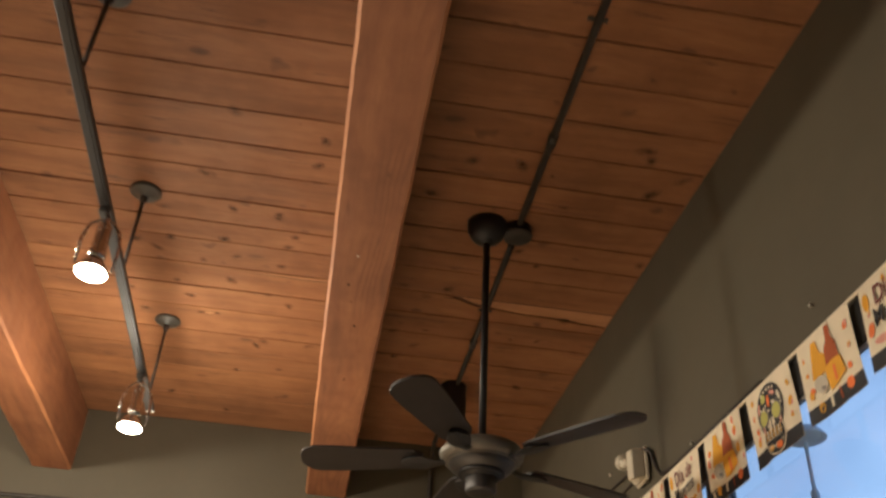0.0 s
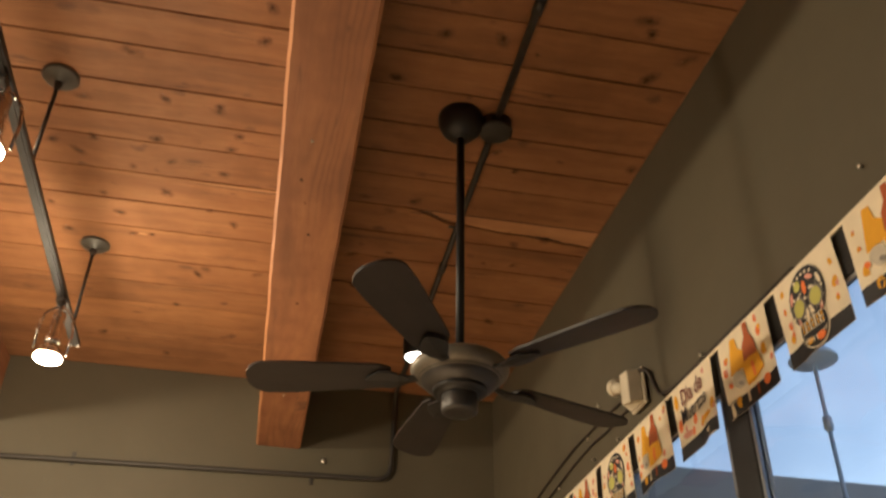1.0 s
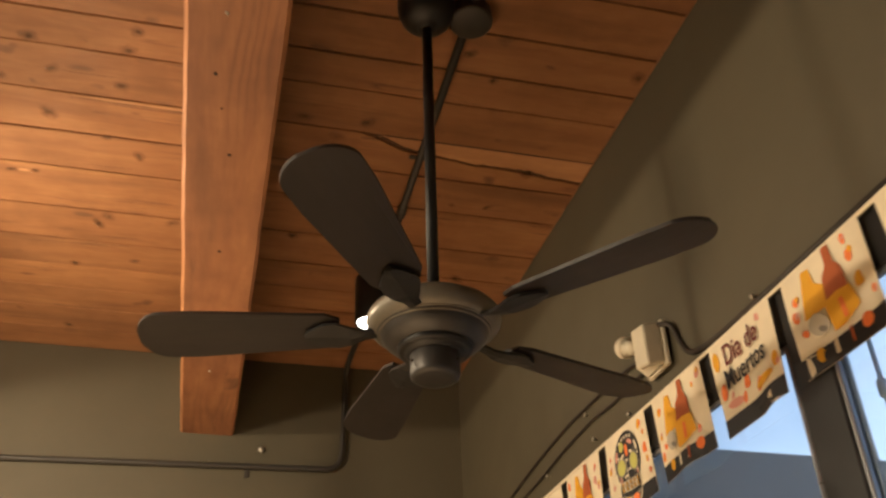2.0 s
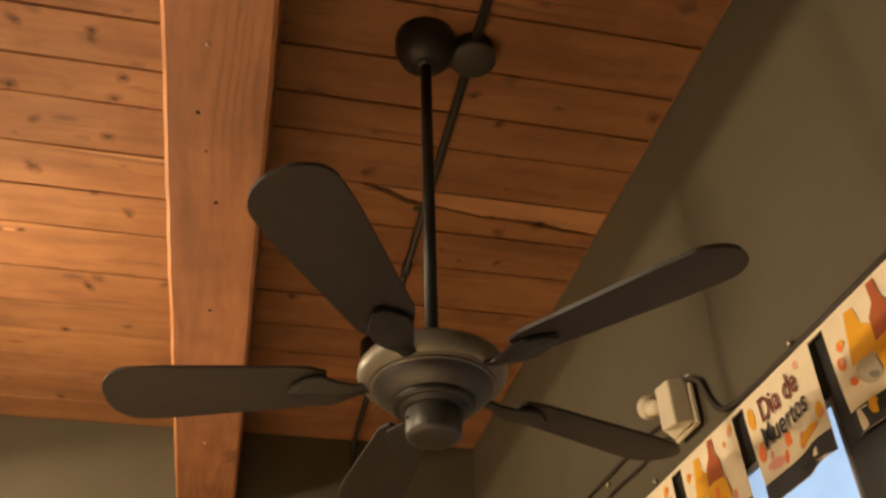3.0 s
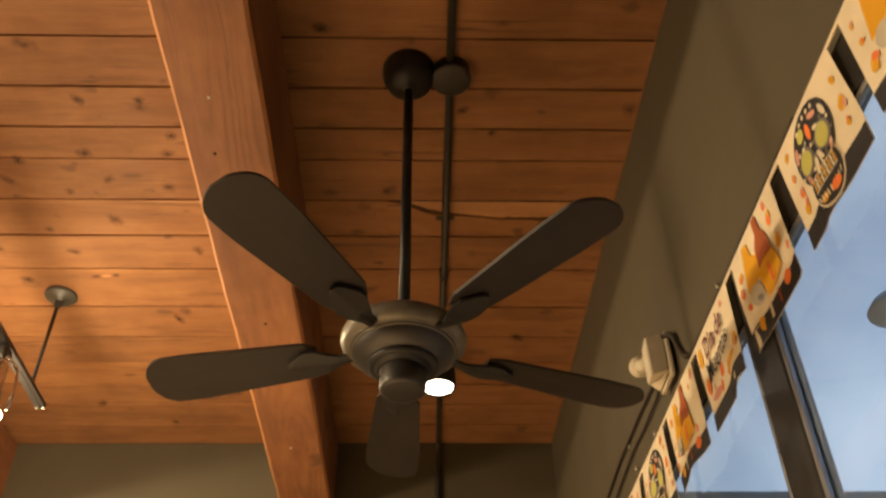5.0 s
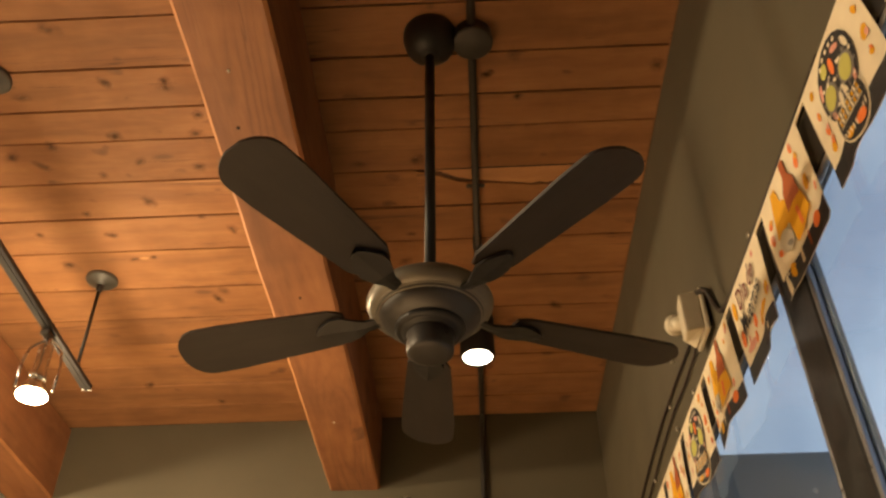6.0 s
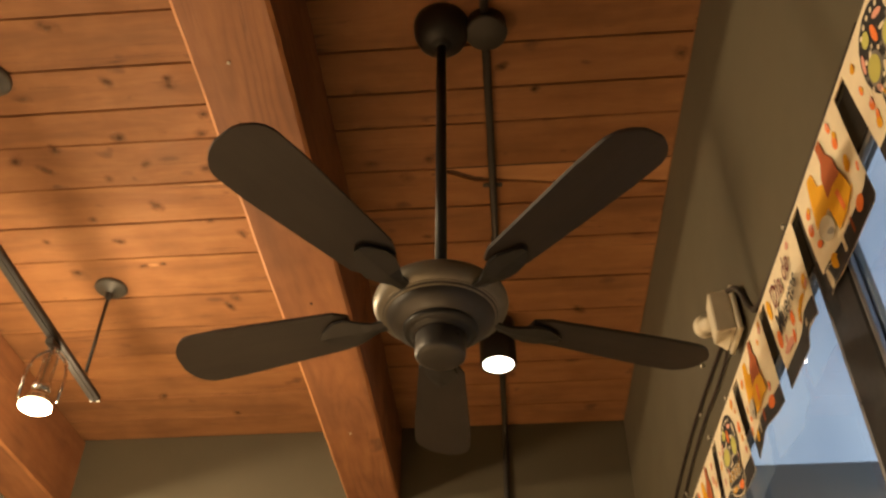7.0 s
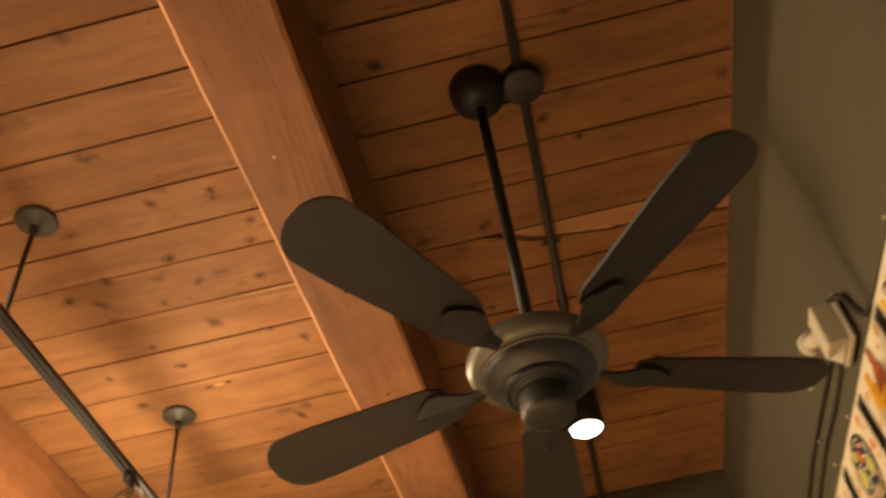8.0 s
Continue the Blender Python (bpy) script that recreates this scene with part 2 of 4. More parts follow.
ORANGE_INK = cloth("orange_ink", (0.80, 0.20, 0.04))
BROWN_INK = cloth("bottle_brown_ink", (0.36, 0.085, 0.018))
PINK_INK = cloth("rose_ink", (0.72, 0.34, 0.26))
GREY_INK = cloth("grey_ink", (0.22, 0.20, 0.18))
PAPER_GREY = cloth("foam_grey_ink", (0.50, 0.45, 0.36))
RED_INK = cloth("dark_red_ink", (0.14, 0.03, 0.025))
BULB = glow("lit_bulb", (1.0, 0.80, 0.50), 40.0)
BULB_COOL = glow("lit_can_lens", (1.0, 0.88, 0.72), 9.0)


def glass():
    m = Mat("window_glass", 0.0)
    m.b.inputs["Transmission Weight"].default_value = 1.0
    m.b.inputs["IOR"].default_value = 1.45
    m.color((0.86, 0.92, 0.97))
    return m.m


GLASS = glass()


# ---------------------------------------------------------------- builders
def link(name, bm, material, parent=None, label="", smooth=False):
    me = bpy.data.meshes.new(name)
    bmesh.ops.recalc_face_normals(bm, faces=bm.faces)
    bm.to_mesh(me)
    bm.free()
    if smooth:
        for p in me.polygons:
            p.use_smooth = True
    for k in material if isinstance(material, (list, tuple)) else [material]:
        me.materials.append(k)
    ob = new(name, me)
    if parent is not None:
        ob.parent = parent
    if label:
        tagged(ob, label)
    return ob


def part(name, bm, material, parent, label="", smooth=False):
    return link(name, bm, material, parent, label, smooth)


def thing(name, at, label, category, group="", kind=""):
    ob = new(name)
    ob.location = at
    return tagged(ob, label, category, group, kind)


def box(x0, x1, y0, y1, z0, z1, bevel=0.0, seg=1, bm=None):
    own = bmesh.new()
    bmesh.ops.create_cube(own, size=1.0)
    for v in own.verts:
        v.co = Vector(((x0 + x1) / 2 + v.co.x * (x1 - x0), (y0 + y1) / 2 + v.co.y * (y1 - y0), (z0 + z1) / 2 + v.co.z * (z1 - z0)))
    if bevel:
        bmesh.ops.bevel(own, geom=own.edges[:], offset=bevel, segments=seg, affect="EDGES", profile=0.5)
    if bm is None:
        return own
    me = bpy.data.meshes.new("t")
    own.to_mesh(me)
    own.free()
    bm.from_mesh(me)
    bpy.data.meshes.remove(me)
    return bm


def lathe(profile, n=48, at=(0, 0, 0), bm=None):
    """A turned solid about the z axis from (radius, z) pairs."""
    bm = bm or bmesh.new()
    rings = []
    for r, z in profile:
        if r < 1e-5:
            rings.append([bm.verts.new((at[0], at[1], at[2] + z))])
        else:
            rings.append([bm.verts.new((at[0] + r * math.cos(2 * math.pi * i / n), at[1] + r * math.sin(2 * math.pi * i / n), at[2] + z)) for i in range(n)])
    for a, b in zip(rings, rings[1:]):
        for i in range(n):
            j = (i + 1) % n
            f = [a[i], a[j], b[j], b[i]] if len(a) > 1 and len(b) > 1 else ([a[0], b[j], b[i]] if len(a) == 1 else [a[i], a[j], b[0]])
            bm.faces.new(f)
    for ring in (rings[0], rings[-1]):
        if len(ring) > 2:
            bm.faces.new(ring)
    return bm


def tube(points, r, n=10, bm=None):
    """A round tube along a line of points."""
    bm = bm or bmesh.new()
    pts = [Vector(p) for p in points]
    rings = []
    up = Vector((0.31, 0.17, 0.93))
    for i, p in enumerate(pts):
        d = (pts[min(i + 1, len(pts) - 1)] - pts[max(i - 1, 0)]).normalized()
        a = d.cross(up)
        if a.length < 1e-3:
            a = d.cross(Vector((1, 0, 0)))
        a.normalize()
        b = d.cross(a)
        rings.append([bm.verts.new(p + r * (math.cos(2 * math.pi * k / n) * a + math.sin(2 * math.pi * k / n) * b)) for k in range(n)])
    for a, b in zip(rings, rings[1:]):
        for k in range(n):
            bm.faces.new([a[k], a[(k + 1) % n], b[(k + 1) % n], b[k]])
    bm.faces.new(rings[0])
    bm.faces.new(rings[-1])
    return bm


def bent(points, radius, steps=6):
    """A polyline with its corners rounded."""
    pts = [Vector(p) for p in points]
    out = [pts[0]]
    for a, b, c in zip(pts, pts[1:], pts[2:]):
        p, q = b + (a - b).normalized() * radius, b + (c - b).normalized() * radius
        out += [p.lerp(b, t).lerp(b.lerp(q, t), t) for t in [i / steps for i in range(steps + 1)]]
    return out + [pts[-1]]


# ---------------------------------------------------------------- shell
XW, YF, ZC = 1.146, 4.295, 3.70     # window wall, end wall, ceiling
# the window wall stands one degree out of square with the boards
EAST = Matrix.Translation((XW, 2.2, 0)) @ pose(0, 0, 0, 0, 0, 1.03) @ Matrix.Translation((-XW, -2.2, 0))
XE = XW + 0.12                      # boards run on over the wall
XL, YB = -4.2, -3.0                 # closing walls
JOINTS = [-3.0 + 0.165 * i for i in range(25)] + [1.06, 1.224, 1.395, 1.570, 1.742, 1.913, 2.068, 2.240, 2.390, 2.520, 2.700, 2.873, 3.048, 3.267, 3.458, 3.635, 3.795, 3.955, 4.125, YF]
CRACK = [(0.400, 2.702), (0.470, 2.728), (0.535, 2.757), (0.600, 2.764), (0.690, 2.774), (0.772, 2.786), (0.860, 2.785), (0.948, 2.794), (1.030, 2.804), (1.240, 2.816)]
TEAR = (0.001, 0.018, 0.014, 0.006, 0.004, 0.006, 0.007, 0.015, 0.007, 0.006)


def ragged(line, values, steps=7):
    """The crack's line with a splintered course: places and the width of the dark tear."""
    places, widths = [], []
    for (p, q), (a, b) in zip(zip(line, line[1:]), zip(values, values[1:])):
        for i in range(steps):
            k = i / steps
            x = p[0] + (q[0] - p[0]) * k
            places.append((x, max(2.7030, p[1] + (q[1] - p[1]) * k + 0.0035 * noise.noise((x * 31, 1.7, 0)) + 0.0022 * noise.noise((x * 83, 6.1, 0)))))
            widths.append(max(0.0012, a + (b - a) * k + 0.0045 * noise.noise((x * 47, 3.3, 0))))
    return places + [line[-1]], widths + [values[-1]]


SPLIT, TORN = ragged(CRACK, TEAR)


def plank(bm, y0, y1, drop, x0=XL, x1=XE, near=None):
    """One board with eased lower edges; near gives its near edge as a line."""
    gap = 0.0022 + 0.0034 * max(0.0, 0.5 + 0.9 * noise.noise((y0 * 9.7, 1.3, 0.2)))
    edge = near or [(x0 + (x1 - x0) * i / 48, y0) for i in range(49)]
    rows = []
    for x, y in edge:
        j = 0.0024 * noise.noise((x * 4, y0 * 7, 0)) + 0.0012 * noise.noise((x * 19, y0 * 7, 5)) if not near else 0.0
        k = 0.0012 * noise.noise((x * 5.1, y1 * 7, 3))
        ya, yb, z = y + gap + j, y1 - 0.0016 + k, ZC - drop
        rows.append([bm.verts.new(c) for c in ((x, ya, z + 0.018), (x, ya, z + 0.0012), (x, ya + 0.001, z), (x, yb - 0.001, z), (x, yb, z + 0.0012), (x, yb, z + 0.018))])
    for a, b in zip(rows, rows[1:]):
        for i in range(5):
            bm.faces.new([a[i], a[i + 1], b[i + 1], b[i]])
    bm.faces.new(rows[0])
    bm.faces.new(rows[-1])


KNOTS_LEFT = [(-0.862, 2.568, 0.011), (-0.783, 2.613, 0.010), (-0.883, 3.109, 0.014), (-0.514, 2.497, 0.012), (-0.603, 2.666, 0.009), (-0.722, 2.845, 0.010), (-0.495, 2.797, 0.014), (-0.287, 2.643, 0.013), (-0.468, 2.610, 0.009), (-0.723, 2.528, 0.012), (-0.674, 2.957, 0.010), (-0.921, 2.943, 0.010), (-0.250, 2.949, 0.010), (-0.835, 3.944, 0.011), (-0.560, 4.099, 0.010), (-0.305, 2.315, 0.009), (-0.239, 2.427, 0.011), (-0.454, 1.753, 0.013), (-0.169, 1.973, 0.011), (-0.341, 2.877, 0.008), (-0.565, 3.085, 0.007), (-0.635, 3.092, 0.007), (-0.492, 3.614, 0.011), (-0.394, 3.341, 0.010), (-0.360, 3.294, 0.012), (-0.152, 3.294, 0.010), (-0.152, 1.837, 0.010), (-0.563, 2.098, 0.012), (-0.475, 2.289, 0.009), (-0.301, 2.292, 0.010), (-0.734, 2.333, 0.009), (-0.264, 2.496, 0.010)]
KNOTS_RIGHT = [(0.243, 2.035, 0.010), (0.220, 2.663, 0.009), (0.324, 2.727, 0.011), (0.406, 2.652, 0.011), (0.947, 2.790, 0.014), (0.918, 1.661, 0.013), (1.008, 1.879, 0.012), (0.217, 3.050, 0.009), (0.250, 3.286, 0.012), (0.331, 3.162, 0.011), (0.362, 3.010, 0.006), (0.751, 3.002, 0.006), (0.870, 2.991, 0.006), (0.630, 2.318, 0.008), (1.118, 2.311, 0.012), (0.721, 2.405, 0.008), (0.884, 3.460, 0.012), (0.352, 1.829, 0.011), (0.525, 1.818, 0.011), (0.948, 1.705, 0.014), (0.641, 1.852, 0.006), (1.089, 1.784, 0.011), (0.727, 2.017, 0.007), (0.141, 1.897, 0.010)]


def knot_disc(bm, x, y, r):
    """A grown-in knot: an oval stain, darkest at its heart, drawn out along the board."""
    rng = random.Random(int(x * 7919 + y * 104729))
    uv = bm.loops.layers.uv.verify()
    z, wide, turn = ZC - 0.0018, 1.7 + 2.2 * rng.random(), rng.choice((rng.uniform(-0.3, 0.3), rng.uniform(0.6, 1.2), rng.uniform(-0.9, -0.4)))
    mid = bm.verts.new((x, y, z))
    ring, at = [], {mid: (0.0, 0.0)}
    for i in range(16):
        a = 2 * math.pi * i / 16
        u, v = math.cos(a), math.sin(a)
        p, q = u * r * wide * 1.3, v * r * 2.4
        w = bm.verts.new((x + p * math.cos(turn) - q * math.sin(turn), y + p * math.sin(turn) + q * math.cos(turn), z))
        at[w] = (u, v)
        ring.append(w)
    for a, b in zip(ring, ring[1:] + ring[:1]):
        f = bm.faces.new([mid, a, b])
        f.material_index = 3
        for l in f.loops:
            l[uv].uv = at[l.vert]


def crack(bm, x0, x1, y, wide):
    """A thin dark split, tapering out and wandering a little along a board."""
    n = 10
    rows = []
    for i in range(n + 1):
        x = x0 + (x1 - x0) * i / n
        w = wide * (0.25 + 0.75 * math.sin(math.pi * i / n)) * (1 + 0.5 * noise.noise((x * 60, y * 9, 1)))
        mid = y + 0.0035 * noise.noise((x * 9, y * 31, 5)) + 0.0012 * noise.noise((x * 41, y * 31, 8))
        rows.append((bm.verts.new((x, mid - w / 2, ZC - 0.0019)), bm.verts.new((x, mid + w / 2, ZC - 0.0019))))
    for a, b in zip(rows, rows[1:]):
        bm.faces.new([a[0], b[0], b[1], a[1]]).material_index = 2


def build_ceiling():
    bm = bmesh.new()
    rng = random.Random(4)
    for y0, y1 in zip(JOINTS, JOINTS[1:]):
        drop = rng.uniform(-0.0012, 0.0012)
        if abs(y0 - 2.700) < 1e-6:
            plank(bm, y0, y1, drop, XL, 0.400)
            plank(bm, y0, y1, drop, 0.4003, XE, SPLIT)
        else:
            plank(bm, y0, y1, drop)
    # the torn strip, a little above the board's face
    rows = []
    for i, (x, y) in enumerate(SPLIT):
        tear = TORN[i]
        edge = max(y - tear, 2.7052)
        rows.append([bm.verts.new((x, 2.7044, ZC + 0.001)), bm.verts.new((x, (2.7044 + edge) / 2, ZC + 0.002)), bm.verts.new((x, edge, ZC + 0.003)), bm.verts.new((x, edge + 0.001, ZC + 0.006)), bm.verts.new((x, max(y, edge) + 0.006, ZC + 0.007))])
    for a, b in zip(rows, rows[1:]):
        for i in range(4):
            bm.faces.new([a[i], a[i + 1], b[i + 1], b[i]]).material_index = 1 if i < 2 else 2
    # a pale resin pocket between two dark knots, and a sliver lifting along a joint
    oval_of = [(-0.600 + 0.019 * math.cos(a), 3.088 + 0.006 * math.sin(a)) for a in [math.pi * i / 8 for i in range(16)]]
    sliver = [(-0.430, 2.7045), (-0.330, 2.7050), (-0.200, 2.7050), (-0.088, 2.7050), (-0.088, 2.7150), (-0.200, 2.7160), (-0.330, 2.7130)]
    for outline, k, dz in ((oval_of, 1, 0.0021), (sliver, 1, 0.0017)):
        bm.faces.new([bm.verts.new((x, y, ZC - dz)) for x, y in outline]).material_index = k
    # the sliver's shadow gap, a patched spot, and fine drying cracks along the boards
    for x0, x1, y, wide in ((-0.44, -0.088, 2.7165, 0.0020), (0.86, 0.955, 2.974, 0.0020), (0.86, 0.955, 3.004, 0.0020), (-0.70, -0.55, 2.296, 0.0014), (-0.36, -0.262, 2.301, 0.0018), (-0.54, -0.235, 2.612, 0.0012), (-0.42, -0.25, 3.018, 0.0016), (-0.74, -0.665, 3.092, 0.0016), (-0.44, -0.30, 2.8745, 0.0022), (-0.245, -0.09, 2.8745, 0.0014), (0.229, 0.36, 2.764, 0.0016)):
        crack(bm, x0, x1, y, wide)
    for kx, ky, r in KNOTS_LEFT + KNOTS_RIGHT:
        knot_disc(bm, kx, ky, r)
    tagged(link("ceiling", bm, [PLANK, SPLINTER, TORN_WOOD, KNOT]), "orange-stained knotty pine plank ceiling with one split board", "ceiling", kind="structure")
    tagged(link("roof", box(XL - 0.2, XW + 0.3, YB - 0.2, YF + 0.2, ZC + 0.03, ZC + 0.15), DECK), "dark roof deck above the ceiling planks", "roof", kind="structure")


# window openings in the right wall
Z0, Z1 = 0.85, 2.828
BAYS = [(-2.390, -0.980), (-0.890, 0.470), (0.560, 1.908), (2.020, 3.410)]


def east(ob):
    """Turns a thing of the window wall into the wall's true line."""
    ob.matrix_world = EAST @ ob.matrix_basis
    return ob


def build_walls():
    bm = bmesh.new()
    x1 = XW + 0.085
    box(XW, x1, YB - 0.1, YF + 0.1, Z1, ZC + 0.003, bm=bm)
    box(XW, x1, YB - 0.1, YF + 0.1, 0, Z0, bm=bm)
    box(XW, x1, YB - 0.1, BAYS[0][0] - 0.05, Z0, Z1, bm=bm)
    box(XW, x1, BAYS[-1][1] + 0.05, YF + 0.1, Z0, Z1, bm=bm)
    tagged(east(link("wall_east", bm, WALL)), "olive-grey painted wall above a row of windows", "wall", kind="structure")
    tagged(link("wall_north", box(XL, x1 + 0.1, YF, YF + 0.2, 0, ZC), WALL), "olive-grey painted end wall under the plank ceiling", "wall", kind="structure")
    tagged(link("wall_west", box(XL - 0.2, XL, YB, YF + 0.2, 0, ZC), WALL), "olive-grey painted side wall", "wall", kind="structure")
    tagged(link("wall_south", box(XL - 0.2, x1 + 0.15, YB - 0.2, YB, 0, ZC), WALL), "olive-grey painted back wall", "wall", kind="structure")
    tagged(link("floor", box(XL, XW + 0.15, YB, YF, -0.1, 0), FLOOR), "worn brown wooden floor", "floor", kind="structure")


def build_beam(name, x0, x1, label):
    bm = box(x0, x1, YB, YF, 3.352, ZC - 0.002)
    bmesh.ops.subdivide_edges(bm, edges=[e for e in bm.edges if abs(e.verts[0].co.y - e.verts[1].co.y) > 1], cuts=150)
    bmesh.ops.bevel(bm, geom=[e for e in bm.edges if abs(e.verts[0].co.y - e.verts[1].co.y) > 0.01 and e.calc_face_angle(0) > 1], offset=0.009, segments=1, affect="EDGES")
    for f in bm.faces:
        if 0.2 < abs(f.normal.x) < 0.95 and f.normal.z < -0.2:
            f.material_index = 1
    for v in bm.verts:
        v.co.x += 0.0030 * noise.noise((v.co.y * 2.1, v.co.z * 3, x0)) + 0.0024 * noise.noise((v.co.y * 11, v.co.z * 9, x0)) + 0.0012 * noise.noise((v.co.y * 27, v.co.z * 9, x0))
        if v.co.z < 3.4:
            v.co.z += 0.002 * noise.noise((v.co.y * 1.7, v.co.x * 5, 2))
    return tagged(link(name, bm, [BEAM, ARRIS], smooth=False), label, "beam", "ceiling beams")


build_ceiling()
build_walls()
# board ends catch light here; a thin strip is added to draw that line
tagged(east(link("trim_bead", box(XW - 0.005, XW - 0.0005, YB + 0.1, YF - 0.09, ZC - 0.0045, ZC - 0.0014, 0.001), PLANK)), "thin strip added for the lit line where the board ends meet the wall", "trim", kind="structure")
main_beam = build_beam("ceiling_beam", -0.082, 0.134, "orange-stained timber beam with nail holes under the planks")
build_beam("ceiling_beam", -1.505, -1.305, "orange-stained timber beam under the plank ceiling")
for nx, ny, r, k in ((-0.011, 2.171, 0.005, NAIL), (0.031, 2.451, 0.005, NAIL), (0.024, 2.897, 0.005, NAIL), (0.007, 2.283, 0.003, NAIL), (0.006, 1.988, 0.004, STEEL), (0.019, 3.694, 0.005, STEEL)):
    part("nail", lathe([(0, -0.0022), (r * 0.8, -0.002), (r, 0.0), (r, 0.004)], 10, (nx, ny, 3.352)), k, main_beam)


# ---------------------------------------------------------------- windows
def build_window(i, y0, y1):
    w = thing("window_%d" % i, (0, 0, 0), "tall window pane in a dark bronze metal frame", "window", kind="structure")
    xa, xg, xb = XW - 0.002, XW + 0.012, XW + 0.030
    zb, zt, t = Z0 + 0.060, Z1 - 0.112, 0.012
    part("window_frame", box(xa, xg - 0.001, y0, y1, zt, Z1 - 0.001, 0.004), BRONZE, w, "dark bronze head rail")
    part("window_frame", box(xa, xg - 0.001, y0, y1, Z0 + 0.001, zb, 0.004), BRONZE, w, "dark bronze bottom rail")
    # glazing beads round the pane, on the room's side
    part("glazing_bead", box(xa + 0.0005, xg - 0.001, y1 - t, y1 - 0.001, zb + 0.001, zt - 0.001, 0.003), ALU, w, "bright aluminium bead")
    part("glazing_bead", box(xa + 0.0005, xg - 0.001, y0 + 0.001, y0 + t, zb + 0.001, zt - 0.001, 0.003), ALU, w, "bright aluminium bead")
    part("glazing_bead", box(xa + 0.0005, xg - 0.001, y0 + t + 0.001, y1 - t - 0.001, zt - 0.011, zt - 0.001, 0.003), ALU, w, "bright aluminium bead")
    # the deep frame outside the pane
    for a, b in ((y0, y0 + 0.012), (y1 - 0.012, y1)):
        part("window_jamb", box(xg + 0.007, xb, a, b, zb, zt, 0.002), ANODISED, w, "grey anodised jamb outside the pane")
    part("window_jamb", box(xg + 0.007, xb, y0, y1, zt + 0.001, zt + 0.014, 0.002), ANODISED, w, "grey anodised head outside the pane")
    pane = part("pane", box(xg, xg + 0.005, y0 + 0.002, y1 - 0.002, zb - 0.008, zt + 0.008), GLASS, w)
    pane.visible_shadow = False
    return east(w)


for i, (y0, y1) in enumerate(BAYS):
    build_window(i + 1, y0, y1)
posts = [(-2.44, -2.391), (-0.979, -0.891), (0.471, 0.559), (1.909, 2.019), (3.411, 3.46)]
for i, (y0, y1) in enumerate(posts):
    tagged(east(link("trim_%d" % (i + 1), box(XW - 0.003, XW + 0.029, y0, y1, Z0, Z1 - 0.001, 0.004), BRONZE)), "dark bronze metal mullion between two windows", "mullion", kind="structure")

# ---------------------------------------------------------------- ceiling fan
FX, FY = 0.475, 2.175


def blade_mesh():
    """A paddle with a rounded tip, 7 mm thick, along +x."""
    bm = bmesh.new()
    n = 22
    top, bot = [], []
    for i in range(n + 1):
        s = math.sin(0.5 * math.pi * i / n)
        x = 0.185 + 0.397 * s
        half = 0.048 + 0.019 * min(1, s / 0.7)
        if s > 0.86:
            half *= math.sqrt(max(0.0, 1 - ((s - 0.86) / 0.14) ** 2 * 0.94))
        if s < 0.06:
            half *= 0.75 + 0.25 * s / 0.06
        for rows, z in ((top, 0.0035), (bot, -0.0035)):
            rows.append([bm.verts.new((x, half * k, z)) for k in (-1, -0.94, 0, 0.94, 1)])
    for rows in (top, bot):
        for a, b in zip(rows, rows[1:]):
            for k in range(4):
                bm.faces.new([a[k], a[k + 1], b[k + 1], b[k]])
    for k in (0, 4):
        for i in range(n):
            bm.faces.new([top[i][k], top[i + 1][k], bot[i + 1][k], bot[i][k]])
    for i in (0, n):
        for k in range(4):
            bm.faces.new([top[i][k], top[i][k + 1], bot[i][k + 1], bot[i][k]])
    return bm


def iron_mesh():
    """A cast blade bracket: a neck that flares into a three-lobed plate."""
    bm = bmesh.new()
    rows = []
    for x, half, z in ((0.075, 0.013, -0.002), (0.11, 0.012, -0.004), (0.14, 0.014, -0.010), (0.165, 0.026, -0.012), (0.19, 0.036, -0.010), (0.215, 0.034, -0.009), (0.245, 0.016, -0.009), (0.255, 0.006, -0.009)):
        rows.append([bm.verts.new((x, half * k, z + d)) for k, d in ((-1, 0.0), (0, 0.003), (1, 0.0), (1, -0.006), (0, -0.008), (-1, -0.006))])
    for a, b in zip(rows, rows[1:]):
        for k in range(6):
            bm.faces.new([a[k], a[(k + 1) % 6], b[(k + 1) % 6], b[k]])
    bm.faces.new(rows[0])
    bm.faces.new(rows[-1])
    return bm


